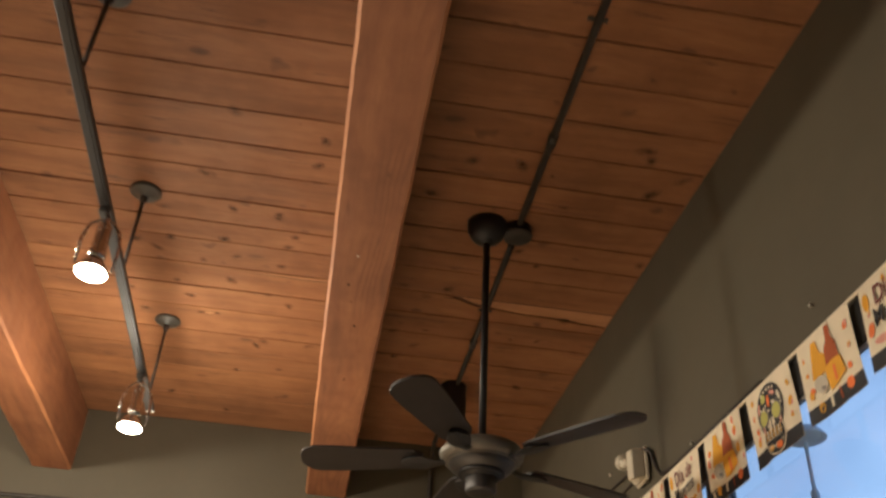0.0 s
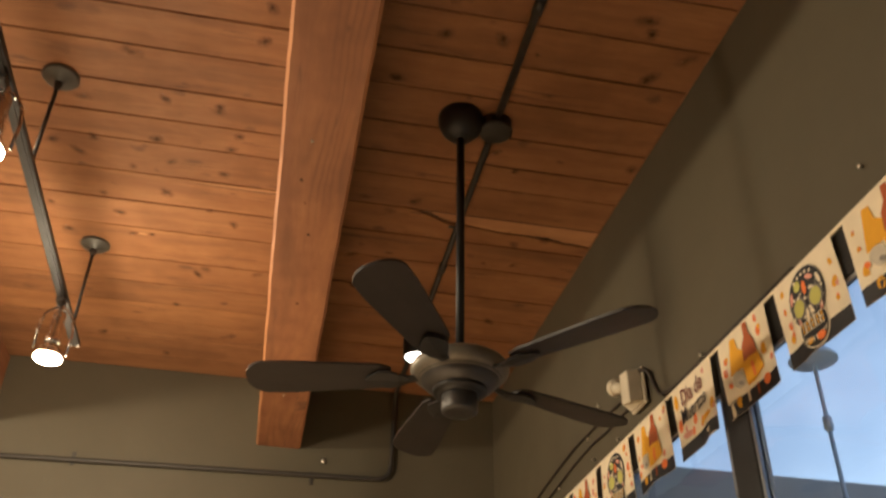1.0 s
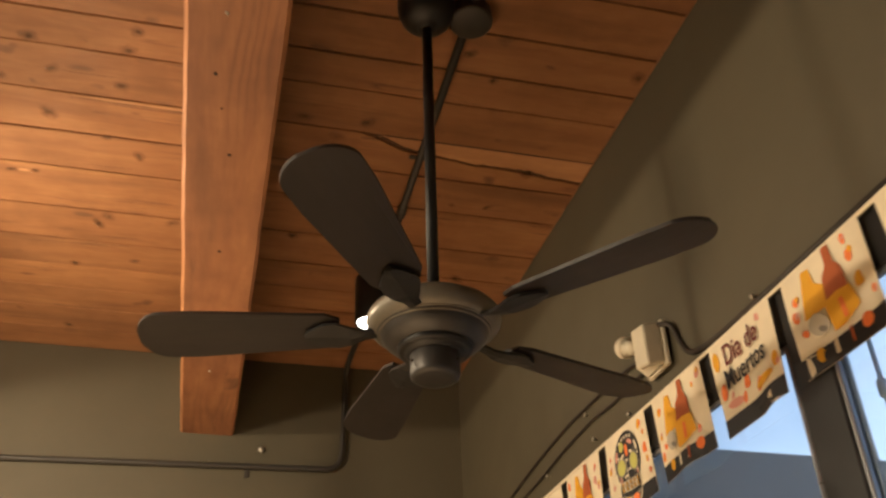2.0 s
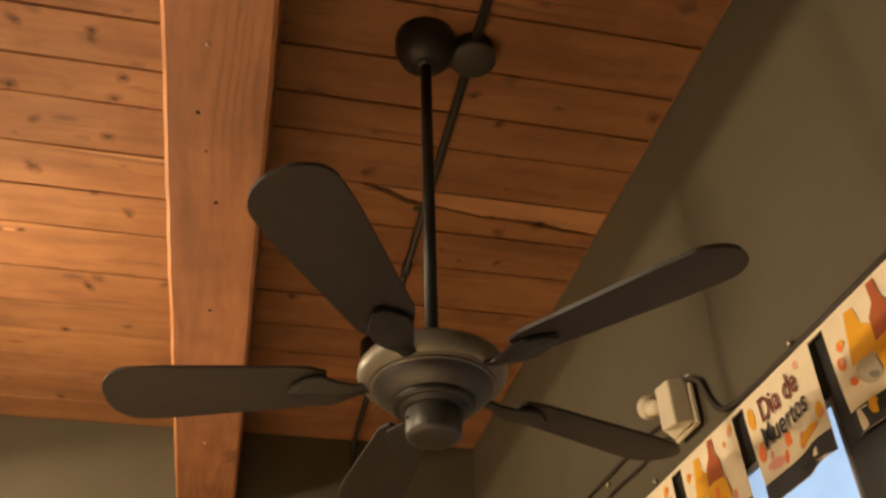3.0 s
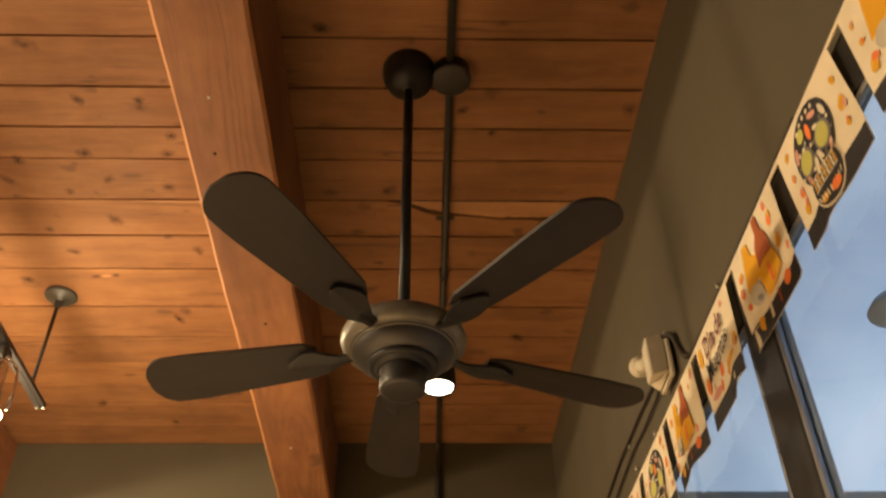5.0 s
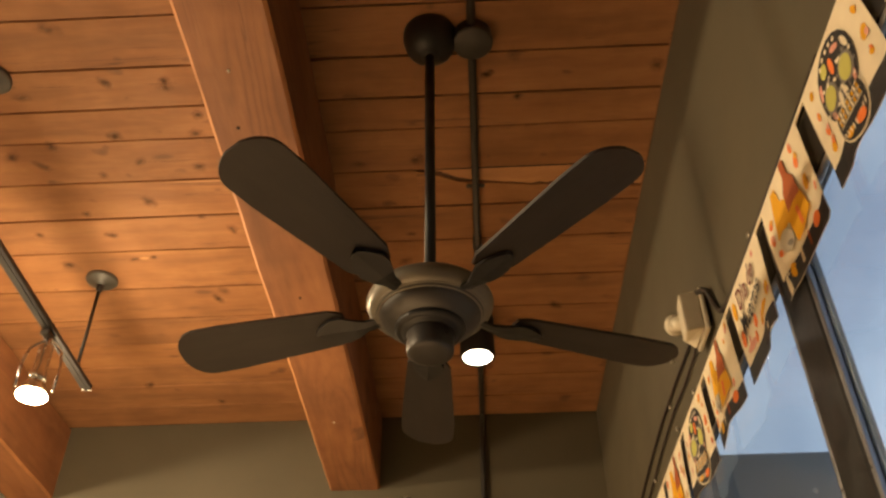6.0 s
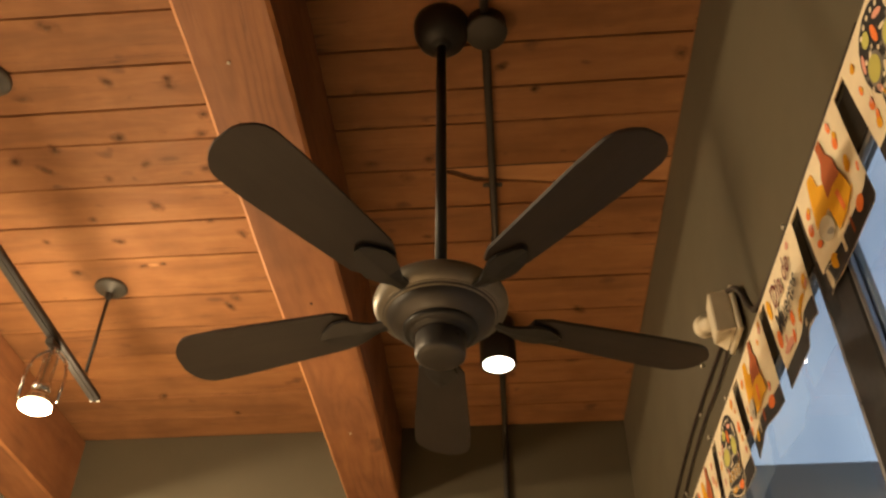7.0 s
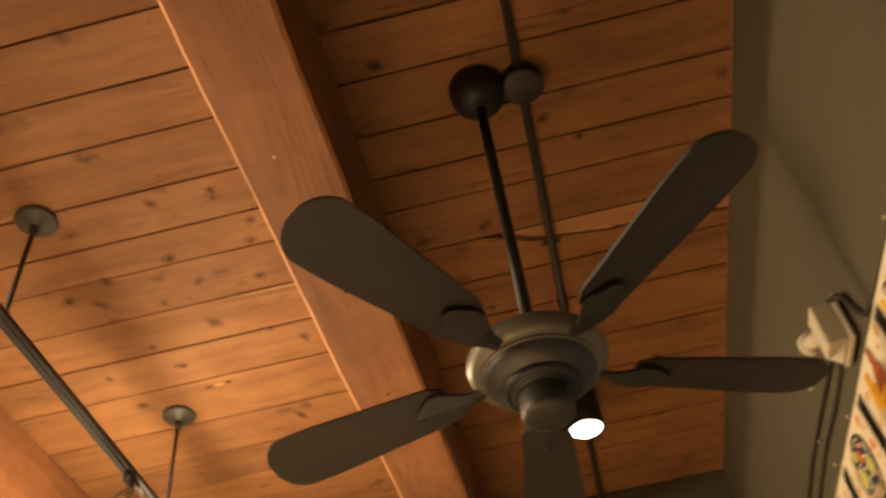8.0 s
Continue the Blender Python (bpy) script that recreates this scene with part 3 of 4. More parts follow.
def build_fan():
    fan = thing("ceiling_fan", (FX, FY, ZC), "dark five-blade ceiling fan with pewter motor hanging on a long rod", "ceiling fan")
    part("canopy", lathe([(0.073, -0.001), (0.073, -0.014), (0.071, -0.034), (0.063, -0.056), (0.048, -0.074), (0.030, -0.084), (0.022, -0.087), (0.020, -0.095), (0.0, -0.095)], 40), BLACK, fan, "black domed ceiling canopy", True)
    part("downrod", lathe([(0.0125, -0.060), (0.0125, -0.87)], 20), BLACK, fan, "black steel rod", True)
    part("coupling", lathe([(0.014, -0.862), (0.020, -0.866), (0.023, -0.872), (0.023, -0.884), (0.028, -0.889)], 28), PEWTER, fan, "", True)
    housing = part("motor_housing", lathe([(0.0, -0.886), (0.060, -0.887), (0.094, -0.891), (0.114, -0.897), (0.127, -0.906), (0.1335, -0.915), (0.1345, -0.922), (0.132, -0.931), (0.126, -0.939), (0.1185, -0.945)], 64), PEWTER, fan, "smooth pale pewter motor housing", True)
    for z, r in ((-0.9462, 0.1165), (-0.9510, 0.1105)):
        ring = [(r - 0.004, z + 0.0012), (r, z + 0.0012), (r + 0.0012, z), (r, z - 0.0012), (r - 0.004, z - 0.0012)]
        part("trim_ring", lathe(ring, 64), PEWTER, housing, "thin raised ring", True)
    part("motor_base", lathe([(0.1150, -0.9440), (0.1125, -0.9485), (0.1070, -0.9520), (0.1060, -0.9570), (0.096, -0.968), (0.084, -0.976), (0.072, -0.981), (0.060, -0.983)], 64), SHADED_PEWTER, fan, "tapering pewter underside of the motor, coloured dark as in shade", True)
    part("flywheel", lathe([(0.074, -0.978), (0.074, -0.988), (0.066, -0.992), (0.060, -0.990), (0.058, -0.996), (0.050, -0.998)], 48), BLACK, housing, "", True)
    cap = part("switch_cap", lathe([(0.046, -0.990), (0.049, -0.996), (0.049, -1.036), (0.0475, -1.042), (0.044, -1.0455), (0.036, -1.047), (0.0, -1.048)], 44), SHADED_PEWTER, fan, "pewter switch cap under the motor, coloured dark as in shade", True)
    for a in (195, 315, 75):
        c, s = math.cos(radians(a)), math.sin(radians(a))
        part("screw", lathe([(0.0, 0.0), (0.004, 0.0005), (0.004, 0.003)], 8, (0.0485 * c, 0.0485 * s, -1.018)), NAIL, cap)
    for i in range(5):
        a = 238 + 72 * i
        m = pose(0, 0, -0.935, 0, 0, a) @ pose(0, 0, 0, 11, 0, 0)
        ob = part("blade", blade_mesh(), BLADE, fan, "dark walnut paddle blade")
        ob.matrix_basis = m
        arm = part("blade_iron", iron_mesh(), BLACK, ob, "black cast bracket")
        arm.matrix_basis = Matrix.Identity(4)
    return fan


build_fan()

# ---------------------------------------------------------------- conduit and can light
def build_conduit():
    c = thing("conduit", (0, 0, 0), "dark painted electrical conduit along the ceiling and end wall", "conduit")
    x, z = 0.589, ZC - 0.016
    part("pipe", tube(bent([(x, YB, z), (x, 2.125, z)], 0.05), 0.0115, 12), CONDUIT, c, "", True)
    part("pipe", tube(bent([(x, 2.245, z), (x, YF - 0.016, z), (x - 0.006, YF - 0.016, 3.226), (-1.2, YF - 0.016, 3.190), (XL, YF - 0.016, 3.16)], 0.075), 0.0115, 12), CONDUIT, c, "", True)
    part("junction_box", lathe([(0.0, -0.046), (0.050, -0.045), (0.054, -0.042), (0.055, -0.036), (0.052, -0.034), (0.052, -0.001)], 40, (x + 0.003, 2.177, ZC)), CONDUIT, c, "round grey junction box cover", True)
    for y in (1.66, 0.40, -1.2, 3.05):
        part("coupling", tube([(x, y - 0.028, z), (x, y + 0.028, z)], 0.0155, 12), CONDUIT, c, "", True)
    for y in (1.15, 2.78):
        part("strap", box(x - 0.030, x + 0.030, y - 0.009, y + 0.009, ZC - 0.0045, ZC - 0.0012, 0.001), CONDUIT, c)
    for px in (-0.9, 0.2):
        part("strap", box(px - 0.009, px + 0.009, YF - 0.005, YF - 0.001, 3.175, 3.24, 0.001), CONDUIT, c)


def build_can():
    c = thing("ceiling_spotlight", (0.577, 3.523, ZC), "black cylinder spotlight, lit, fixed under the ceiling planks", "spotlight")
    part("body", lathe([(0.0, -0.001), (0.064, -0.001), (0.066, -0.006), (0.066, -0.186), (0.063, -0.190), (0.058, -0.190), (0.056, -0.172), (0.0, -0.168)], 44), BLACK, c, "", True)
    part("lens", lathe([(0.0, -0.196), (0.040, -0.194), (0.0565, -0.186), (0.0, -0.1725)], 36), BULB_COOL, c, "glowing lens", True)


build_conduit()
build_can()

# ---------------------------------------------------------------- hanging track with lamps
TX, TZ = -0.790, 3.305              # line of the rail, height of its end


def rail_z(y):
    """The rail climbs slightly towards the near end of the room."""
    return TZ + 0.022 * (3.31 - y)


def build_track(tx):
    t = thing("track_rail", (tx, 0, TZ), "dark metal light track hung on thin rods from the ceiling", "light track", "light tracks")
    lean = pose(0, 3.31, 0, math.degrees(-math.atan(0.022)))
    bm = box(-0.018, 0.018, YB + 0.6 - 3.31, -0.002, -0.010, 0.010, 0.003)
    box(-0.007, 0.007, YB + 0.6 - 3.31, -0.003, -0.0135, -0.0105, bm=bm)
    part("rail", bm, TRACK, t).matrix_basis = lean
    part("end_cap", box(-0.019, 0.019, -0.0015, 0.006, -0.011, 0.011, 0.002), CHROME, t).matrix_basis = lean
    for y in (3.200, 2.253, 1.325, 0.42, -0.49):
        up, low = ZC - TZ, rail_z(y) - TZ
        part("canopy", lathe([(0.056, up - 0.001), (0.057, up - 0.008), (0.050, up - 0.016), (0.018, up - 0.020), (0.012, up - 0.034), (0.0, up - 0.036)], 36, (0.0, y, 0)), CANOPY, t, "round grey ceiling canopy", True)
        part("rod", tube([(0.0, y, up - 0.030), (0.0, y, low + 0.012)], 0.0064, 10), CONDUIT, t, "", True)
        part("collar", lathe([(0.013, up - 0.022), (0.013, up - 0.044), (0.008, up - 0.060)], 16, (0.0, y, 0)), CONDUIT, t, "dark rod collar", True)
        part("rod_clip", lathe([(0.010, low + 0.010), (0.010, low + 0.026), (0.006, low + 0.030)], 14, (0, y, 0)), CHROME, t, "", True)
    return t


def build_track_lamp(at, tx):
    bx, by, bz = at
    t = thing("track_lamp", (bx, by, bz), "lit track spotlight with nickel socket and yoke under the rail", "track lamp", "lamps on the track")
    up = rail_z(by) - bz
    part("adapter", box(-0.014 - bx + tx, 0.014 - bx + tx, -0.030, 0.030, up - 0.034, up - 0.0145, 0.003), CONDUIT, t)
    part("stem", lathe([(0.008, up - 0.036), (0.008, 0.165)], 14), CHROME, t, "", True)
    yoke = [(q * w * 0.92, q * w * 0.38, z) for q, w, z in ((-1, 0.054, 0.018), (-1, 0.057, 0.105), (-1, 0.047, 0.160), (-1, 0.016, up - 0.046), (1, 0.016, up - 0.046), (1, 0.047, 0.160), (1, 0.057, 0.105), (1, 0.054, 0.018))]
    part("yoke", tube(bent(yoke, 0.014, 3), 0.0046, 8), CHROME, t, "nickel wire yoke", True)
    part("socket", lathe([(0.0, 0.172), (0.019, 0.171), (0.022, 0.163), (0.022, 0.082), (0.027, 0.074), (0.027, 0.054), (0.022, 0.046)], 28), CHROME, t, "nickel socket", True)
    part("reflector", lathe([(0.022, 0.048), (0.028, 0.040), (0.041, 0.016), (0.0475, 0.003), (0.0465, 0.001)], 36), CHROME, t, "silvered bulb neck", True)
    part("bulb", lathe([(0.044, 0.0), (0.0465, -0.003), (0.045, -0.009), (0.036, -0.014), (0.018, -0.018), (0.0, -0.019)], 36), BULB, t, "glowing bulb face", True)
    return t


for tx, bulbs in ((TX, BULBS), (-2.215, FAR_BULBS)):
    build_track(tx)
    for at in bulbs:
        build_track_lamp(at, tx)


# ---------------------------------------------------------------- bunting
FLAG_W, FLAG_H, XF, ZF = 0.244, 0.216, XW - 0.017, 2.824
PW = 0.258                          # width on which the prints are laid out
PRINT = FLAG_H / 0.208              # and their length, 0.208


def flag_point(u, v, seed, lift=0.0):
    """Place on a hanging flag: u from its left edge, v down from the string."""
    t = v / FLAG_H
    k = noise.noise((seed * 3.7, 0, 0))
    k2 = noise.noise((seed * 5.1, 4, 0))
    wave = 0.007 * math.sin(u * 21 + seed * 2.1) * t + 0.0035 * math.sin(u * 55 + seed * 3.3) * t * (0.6 + 0.4 * k2)
    curl = (0.014 - 0.010 * k) * t * t * (0.5 + 0.5 * math.sin(u * 9 + seed))
    y = -u + (0.014 * k2) * t
    return Vector((min(XF + wave + curl, XW - 0.0085) - lift, y, ZF - v * (1 - 0.03 * t) - 0.003))


def flag_patch(outline, seed, layer):
    """A printed shape, given as a convex or fan-shaped outline about its centre."""
    bm = bmesh.new()
    cu = sum(p[0] for p in outline) / len(outline)
    cv = sum(p[1] for p in outline) / len(outline)
    fine = []
    for a, b in zip(outline, outline[1:] + outline[:1]):
        k = max(1, int(math.hypot(b[0] - a[0], b[1] - a[1]) / 0.02))
        fine += [(a[0] + (b[0] - a[0]) * i / k, a[1] + (b[1] - a[1]) * i / k) for i in range(k)]
    rings = []
    for s in (1.0, 0.66, 0.33):
        rings.append([bm.verts.new(flag_point((cu + (p[0] - cu) * s) * FLAG_W / PW, (cv + (p[1] - cv) * s) * PRINT, seed, 0.0011 * layer)) for p in fine])
    mid = bm.verts.new(flag_point(cu * FLAG_W / PW, cv * PRINT, seed, 0.0011 * layer))
    n = len(fine)
    for a, b in zip(rings, rings[1:]):
        for i in range(n):
            bm.faces.new([a[i], a[(i + 1) % n], b[(i + 1) % n], b[i]])
    for i in range(n):
        bm.faces.new([rings[-1][i], rings[-1][(i + 1) % n], mid])
    return bm


def oval(u, v, a, b, turn=0.0, n=18):
    c, s = math.cos(radians(turn)), math.sin(radians(turn))
    return [(u + a * math.cos(q) * c - b * math.sin(q) * s, v + a * math.cos(q) * s + b * math.sin(q) * c) for q in [2 * math.pi * i / n for i in range(n)]]


def strip(u0, u1, v0, v1):
    return [(u0, v0), (u1, v0), (u1, v1), (u0, v1)]


def dots(rng, n, clear):
    """Small petals scattered over the paper, clear of the main print and of each other."""
    out, at = [], []
    for _ in range(400):
        u, v = rng.uniform(0.014, PW - 0.014), rng.uniform(0.016, 0.150)
        if len(at) == n or any(abs(u - c[0]) < c[2] and abs(v - c[1]) < c[3] for c in clear) or any(math.hypot(u - p, v - q) < 0.030 for p, q in at):
            continue
        at.append((u, v))
        r = rng.uniform(0.005, 0.0115)
        out.append((oval(u, v, r, r * rng.uniform(1.0, 1.7), rng.uniform(-40, 40), 10), rng.choice((ORANGE_INK, YELLOW_INK, YELLOW_INK, PINK_INK)), 1))
        out.append((oval(u + r * rng.uniform(0.4, 0.9), v + r * rng.uniform(-0.9, 0.9), r * 0.6, r * 0.75, rng.uniform(-60, 60), 8), rng.choice((ORANGE_INK, YELLOW_INK, PINK_INK)), 2))
    return out


def skull_print(rng):
    """A sugar skull of flat shapes, laid out about the flag's middle."""
    c, k = PW / 2, 1.21
    out = [(strip(0.0008, PW - 0.0008, 0.168, 0.2079), INK, 1)]
    out += dots(rng, 8, [(c, 0.08, 0.088, 0.14)])

    def add(u, v, a, b, ink, layer, turn=0.0):
        out.append((oval(c + u * k * 1.06, v * k, a * k * 1.06, b * k, turn), ink, layer))

    add(0, 0.067, 0.057, 0.059, INK, 2)
    add(0, 0.130, 0.043, 0.041, FLAG, 2)
    add(0, 0.130, 0.040, 0.038, INK, 3)
    for q in (-1, 1):
        add(q * 0.026, 0.080, 0.021, 0.022, GREY_INK, 3)
        add(q * 0.026, 0.080, 0.0165, 0.0175, GREEN_INK, 4)
        for p in range(8):
            w = radians(45 * p + 20)
            add(q * 0.026 + 0.0245 * math.cos(w), 0.080 + 0.0255 * math.sin(w), 0.0032, 0.0032, FLAG if p % 2 else GREY_INK, 3)
        add(q * 0.044, 0.052, 0.005, 0.013, PINK_INK if q < 0 else FLAG, 3, -20 * q)
        add(q * 0.007, 0.103, 0.005, 0.013, FLAG, 3, -12 * q)
        add(q * 0.020, 0.058, 0.010, 0.003, FLAG, 3, 25 * q)
        add(q * 0.034, 0.105, 0.004, 0.009, PINK_INK, 3, 30 * q)
    add(-0.020, 0.036, 0.010, 0.011, GREEN_INK, 3)
    add(0.020, 0.036, 0.012, 0.005, PINK_INK, 3, 25)
    add(0, 0.048, 0.006, 0.014, ORANGE_INK, 3)
    for q in (-2, -1, 0, 1, 2):
        add(q * 0.013, 0.020 + 0.0014 * q * q, 0.0035, 0.0035, FLAG, 3)
    for v in (0.112, 0.1225, 0.133):
        out.append((strip(c - 0.034 * k, c + 0.034 * k, v * k, (v + 0.0016) * k), FLAG, 4))
    for q in range(-4, 5):
        for v in (0.1145, 0.125):
            out.append((strip(c + (q * 0.0075 - 0.0024) * k, c + (q * 0.0075 + 0.0024) * k, v * k, (v + 0.007) * k), FLAG if q % 2 else YELLOW_INK, 4))
    for p in range(9):
        add(-0.030 + 0.0075 * p, 0.152 - 0.00035 * (p - 4) ** 2, 0.0014, 0.006, FLAG, 4, 6 * (p - 4))
    add(0.012, 0.154, 0.012, 0.008, ORANGE_INK, 4)
    add(-0.018, 0.152, 0.009, 0.006, YELLOW_INK, 4)
    return out


def beer_print(rng):
    out = [(strip(0.0008, PW - 0.0008, 0.168, 0.2079), INK, 1)]
    out += dots(rng, 6, [(0.120, 0.09, 0.085, 0.09)])
    bottle = [(0.145, 0.004), (0.165, 0.005), (0.167, 0.038), (0.181, 0.058), (0.184, 0.108), (0.116, 0.108), (0.124, 0.056), (0.143, 0.038)]
    glass_shape = [(0.070, 0.014), (0.094, 0.017), (0.100, 0.050), (0.124, 0.066), (0.116, 0.104), (0.048, 0.106), (0.060, 0.052)]
    mug = [(0.108, 0.098), (0.150, 0.094), (0.188, 0.098), (0.198, 0.142), (0.150, 0.158), (0.114, 0.158)]
    out += [(glass_shape, YELLOW_INK, 2), (bottle, BROWN_INK, 3), (mug, YELLOW_INK, 4), (strip(0.150, 0.162, 0.110, 0.148), ORANGE_INK, 5)]
    out += [(oval(0.082, 0.128, 0.028, 0.022, 24), PAPER_GREY, 5), (oval(0.090, 0.140, 0.012, 0.006, 24), GREY_INK, 6), (oval(0.040, 0.128, 0.010, 0.007, 30), ORANGE_INK, 2)]
    out += [(oval(0.060, 0.180, 0.012, 0.014), YELLOW_INK, 2), (oval(0.200, 0.176, 0.016, 0.014), ORANGE_INK, 2), (strip(0.100, 0.112, 0.164, 0.196), FLAG, 2), (strip(0.150, 0.158, 0.166, 0.196), BROWN_INK, 2)]
    return out


def text_print(rng):
    out = [(strip(0.0008, PW - 0.0008, 0.168, 0.2079), INK, 1)]
    out += dots(rng, 6, [(0.125, 0.07, 0.10, 0.05)])
    out += [(oval(0.060, 0.146, 0.034, 0.010, 6), PINK_INK, 2), (oval(0.190, 0.148, 0.040, 0.009, -5), YELLOW_INK, 2), (oval(0.022, 0.040, 0.012, 0.022), YELLOW_INK, 2), (oval(0.024, 0.110, 0.011, 0.018, 15), ORANGE_INK, 2)]
    return out


def lettering(text, size, u, v, seed):
    """Letters laid on the flag's curve, centred on u with their base at v."""
    cu = bpy.data.curves.new("letters", "FONT")
    cu.body, cu.size, cu.align_x, cu.offset = text, size, "CENTER", 0.0008
    ob = bpy.data.objects.new("letters", cu)
    scene.collection.objects.link(ob)
    bpy.context.view_layer.update()
    me = bpy.data.meshes.new_from_object(ob.evaluated_get(bpy.context.evaluated_depsgraph_get()))
    bpy.data.objects.remove(ob)
    bm = bmesh.new()
    bm.from_mesh(me)
    bpy.data.meshes.remove(me)
    for w in bm.verts:
        w.co = flag_point((u + w.co.x * 0.86) * FLAG_W / PW, (v - w.co.y) * PRINT, seed, 0.0044)
    return bm


def build_bunting():
    b = thing("flag_bunting", (0, 0, 0), "string of cream printed festival flags hung above the windows", "bunting")
    bm = bmesh.new()
    ya, yb = -2.4, 4.15
    n = 80
    rows = []
    for i in range(n + 1):
        y = ya + (yb - ya) * i / n
        z = ZF + 0.003 * math.sin(y * 2.3) + 0.001
        rows.append([bm.verts.new((XF + dx, y, z + dz)) for dx, dz in ((0.001, -0.004), (0.001, 0.004), (0.004, 0.004), (0.004, -0.004))])
    for p, q in zip(rows, rows[1:]):
        for k in range(4):
            bm.faces.new([p[k], p[(k + 1) % 4], q[(k + 1) % 4], q[k]])
    part("string", bm, FLAG, b, "cream tape")
    kinds = ("beer", "text", "beer", "skull")
    for i in range(-13, 8):
        # the far edge of each flag
        y_left = 1.972 + 0.291 * i
        if y_left > 4.1:
            continue
        seed = i + 20.0
        kind = kinds[i % 4]
        rng = random.Random(i + 50)
        bm = bmesh.new()
        nu, nv = 14, 12
        for side in (0.0, -0.0006):
            grid = [[bm.verts.new(flag_point(FLAG_W * a / nu, FLAG_H * c / nv, seed, side)) for a in range(nu + 1)] for c in range(nv + 1)]
            for c in range(nv):
                for a in range(nu):
                    bm.faces.new([grid[c][a], grid[c][a + 1], grid[c + 1][a + 1], grid[c + 1][a]])
        name = {"beer": "cream flag printed with a brown bottle and yellow flowers", "text": "cream flag printed with dark lettering", "skull": "cream flag printed with a black sugar skull"}[kind]
        flag = part("flag", bm, FLAG, b, name, True)
        flag.location = (0, y_left, 0)
        shapes = {"beer": beer_print, "text": text_print, "skull": skull_print}[kind](rng)
        for outline, ink, layer in shapes:
            part("print", flag_patch(outline, seed, layer), ink, flag)
        if kind == "text":
            part("lettering", lettering("Dia de", 0.064, 0.130, 0.064, seed), RED_INK, flag, "dark lettering")
            part("lettering", lettering("Muertos", 0.060, 0.130, 0.112, seed), INK, flag, "dark lettering")
    return east(b)


build_bunting()

# ---------------------------------------------------------------- wall device, cables, hooks
def build_device():
    d = thing("wall_sensor", (XW, 2.485, 2.938), "small cream plastic sensor box on a black wall bracket", "sensor")
    # an upright box whose front folds back to a ridge
    bm = box(-0.072, -0.022, -0.046, 0.050, -0.060, 0.050, 0.006, 2)
    for v in bm.verts:
        if v.co.x < -0.045:
            v.co.z += 0.30 * (v.co.y + 0.046) - 0.010
            v.co.x += 0.18 * (v.co.y + 0.046)
    part("body", bm, CREAM, d)
    part("cover", box(-0.022, -0.010, -0.052, 0.056, -0.066, 0.058, 0.004, 2), CREAM, d, "cream back plate")
    part("knob", tube([(-0.048, 0.048, 0.022), (-0.052, 0.086, 0.040)], 0.019, 16), CREAM, d, "stubby cream swivel neck", True)
    part("knob", tube([(-0.052, 0.086, 0.040), (-0.054, 0.100, 0.047)], 0.028, 18), CREAM, d, "round cream swivel head", True)
    part("bracket", tube(bent([(-0.002, 0.0, 0.0), (-0.034, 0.0, 0.0)], 0.01), 0.014, 12), BLACK, d, "black bracket arm", True)
    part("bracket", box(-0.006, -0.0012, -0.040, 0.040, -0.034, 0.034, 0.002), BLACK, d, "black wall plate")
    return east(d)


def build_cable(name, points, r, label, bow=0.05):
    return tagged(east(link(name, tube(bent(points, bow, 8), r, 8), RUBBER, smooth=True)), label, "cable", "cables on the wall")


build_device()
xc = XW - 0.007
build_cable("wall_cable", [(xc - 0.030, 2.54, 2.915), (xc, 2.62, 2.965), (xc, 2.80, 2.976), (xc, 3.10, 2.985), (xc, 3.30, 2.975), (xc, 3.52, 2.958), (xc, 3.76, 2.930), (xc, 4.25, 2.920)], 0.0045, "dark brown cable sagging along the painted wall", 0.06)
build_cable("wall_cable", [(xc - 0.030, 2.52, 2.890), (xc, 2.60, 2.920), (xc, 2.78, 2.918), (xc, 2.92, 2.930), (xc, 3.14, 2.924), (xc, 3.38, 2.904), (xc, 3.70, 2.890), (xc, 4.25, 2.880)], 0.0040, "dark brown cable sagging along the painted wall", 0.04)
build_cable("wall_cable", [(xc - 0.020, 2.45, 2.985), (xc - 0.006, 2.40, 2.966), (xc, 2.392, 2.913), (xc, 2.355, 2.858), (xc, 2.28, 2.842), (xc, 2.17, 2.838), (xc, 1.60, 2.838)], 0.0070, "black cable looping from the sensor to the flags", 0.03)


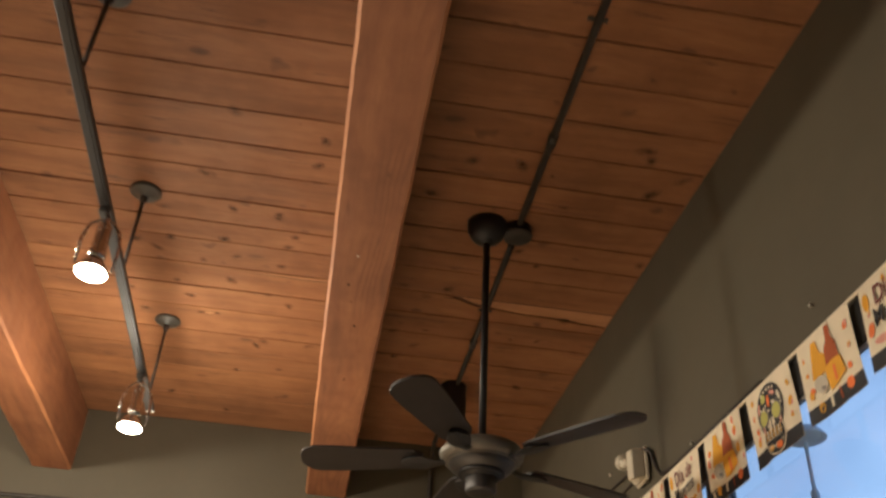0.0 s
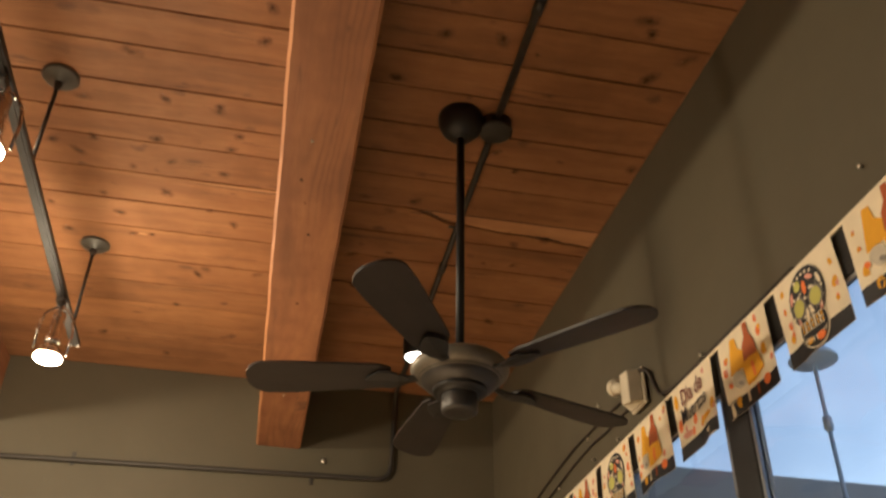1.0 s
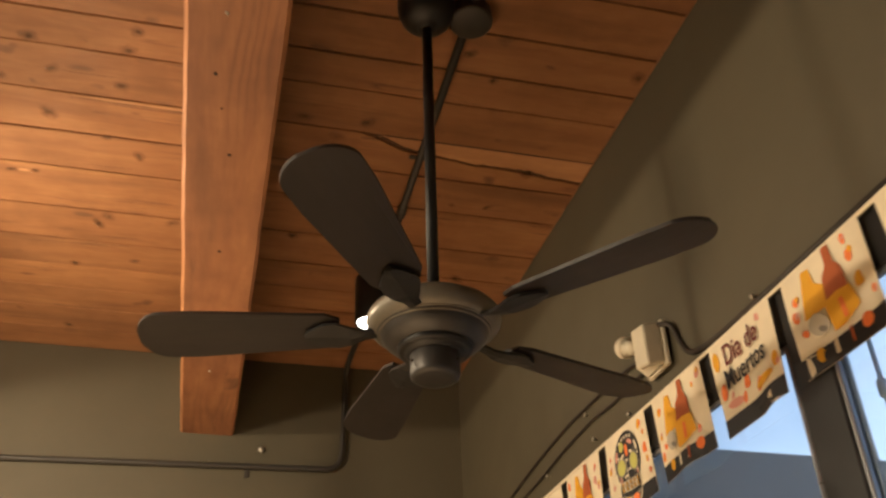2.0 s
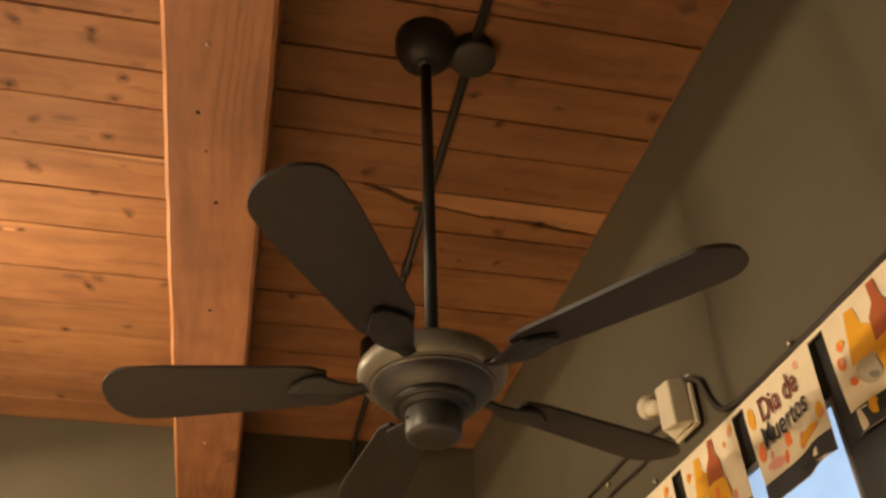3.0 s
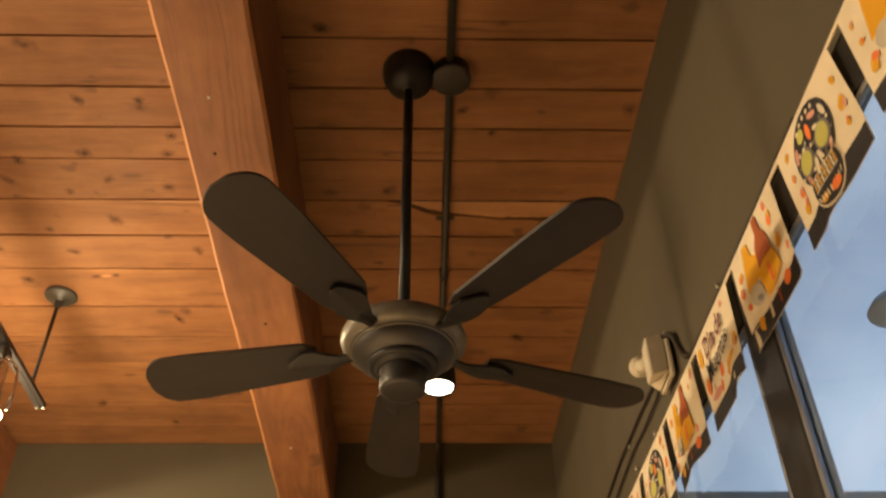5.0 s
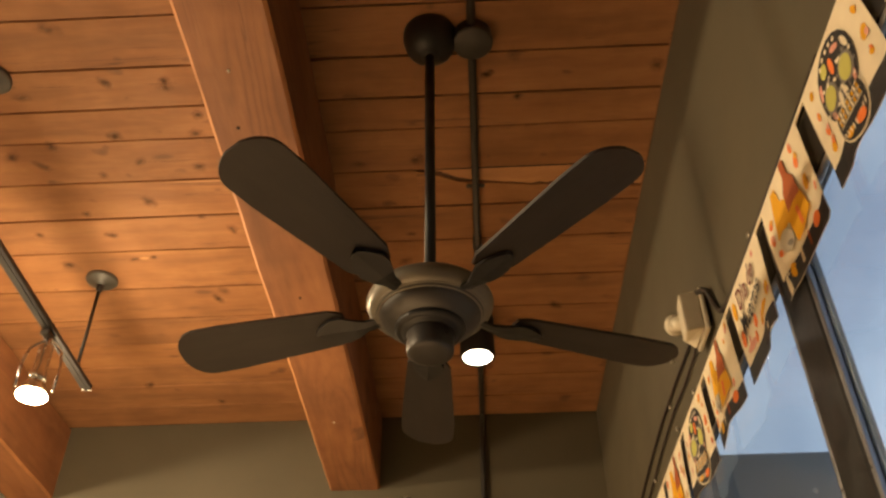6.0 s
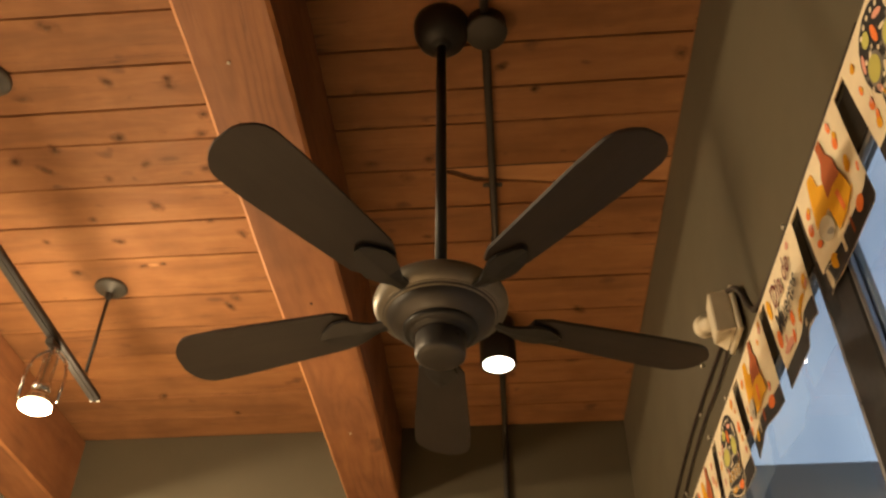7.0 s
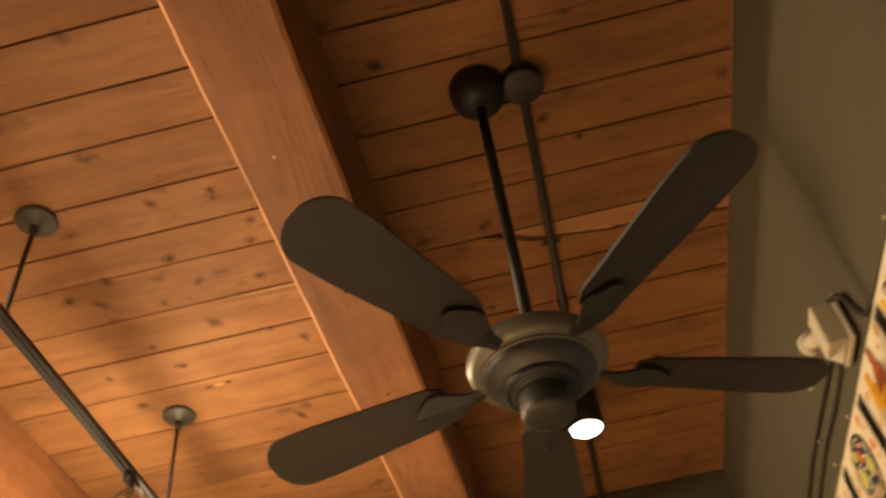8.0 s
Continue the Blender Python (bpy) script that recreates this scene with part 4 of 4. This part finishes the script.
def build_hook(name, at, normal, r, label):
    bm = lathe([(0.0, 0.012), (r, 0.011), (r, 0.008), (r * 0.4, 0.006), (r * 0.4, 0.0005)], 12)
    ob = link(name, bm, STEEL, smooth=True)
    ob.matrix_world = Matrix.Translation(at) @ Vector(normal).to_track_quat("Z", "Y").to_matrix().to_4x4()
    return tagged(ob, label, "hook", "wall hooks")


for y, z in ((2.845, 3.040), (2.967, 2.961), (2.930, 2.871), (2.700, 2.853), (3.310, 2.894), (1.300, 2.910), (2.077, 2.856)):
    east(build_hook("wall_hook", (XW, y, z), (-1, 0, 0), 0.006, "small pale metal hook screwed into the painted wall"))
build_hook("wall_hook", (0.251, YF, 3.298), (0, -1, 0), 0.013, "round brass-coloured hook on the end wall")

# ---------------------------------------------------------------- outdoors
GROUND = paint("pale_paving", (0.36, 0.36, 0.36), 0.85, 0.3, 0.2)
PALE = metal("pale_grey_coat", (0.80, 0.86, 0.94), 0.6, 0.0)
STUCCO = paint("grey_stucco", (0.40, 0.40, 0.40), 0.9, 0.25, 0.5)


def build_outside():
    bm = bmesh.new()
    bmesh.ops.create_grid(bm, x_segments=40, y_segments=40, size=600)
    for v in bm.verts:
        v.co.z = -0.12
    tagged(link("ground", bm, GROUND), "pale paved ground outside the windows", "ground", kind="structure")
    # disc and pole built in place of a reflection that shows in the pane
    post = thing("reflection_disc", (1.83, 2.555, -0.11), "pale disc on a pole outside, standing in for a reflection in the glass", "outdoor lamp")
    part("pole", lathe([(0.05, 0.0), (0.05, 0.02), (0.012, 0.04), (0.007, 3.25)], 14), PALE, post, "", True)
    part("collar", lathe([(0.008, 3.00), (0.016, 3.01), (0.016, 3.05), (0.008, 3.06)], 14), PALE, post, "", True)
    part("shade", lathe([(0.012, 3.255), (0.082, 3.262), (0.084, 3.270), (0.060, 3.300), (0.015, 3.312), (0.0, 3.314)], 28), PALE, post, "flat disc top", True)

    tagged(link("yard_wall", box(XW + 0.2, XW + 9.2, 3.92, 4.12, -0.119, 3.285, 0.01), STUCCO), "tall grey stuccoed wall closing the yard outside the windows", "wall")


build_outside()
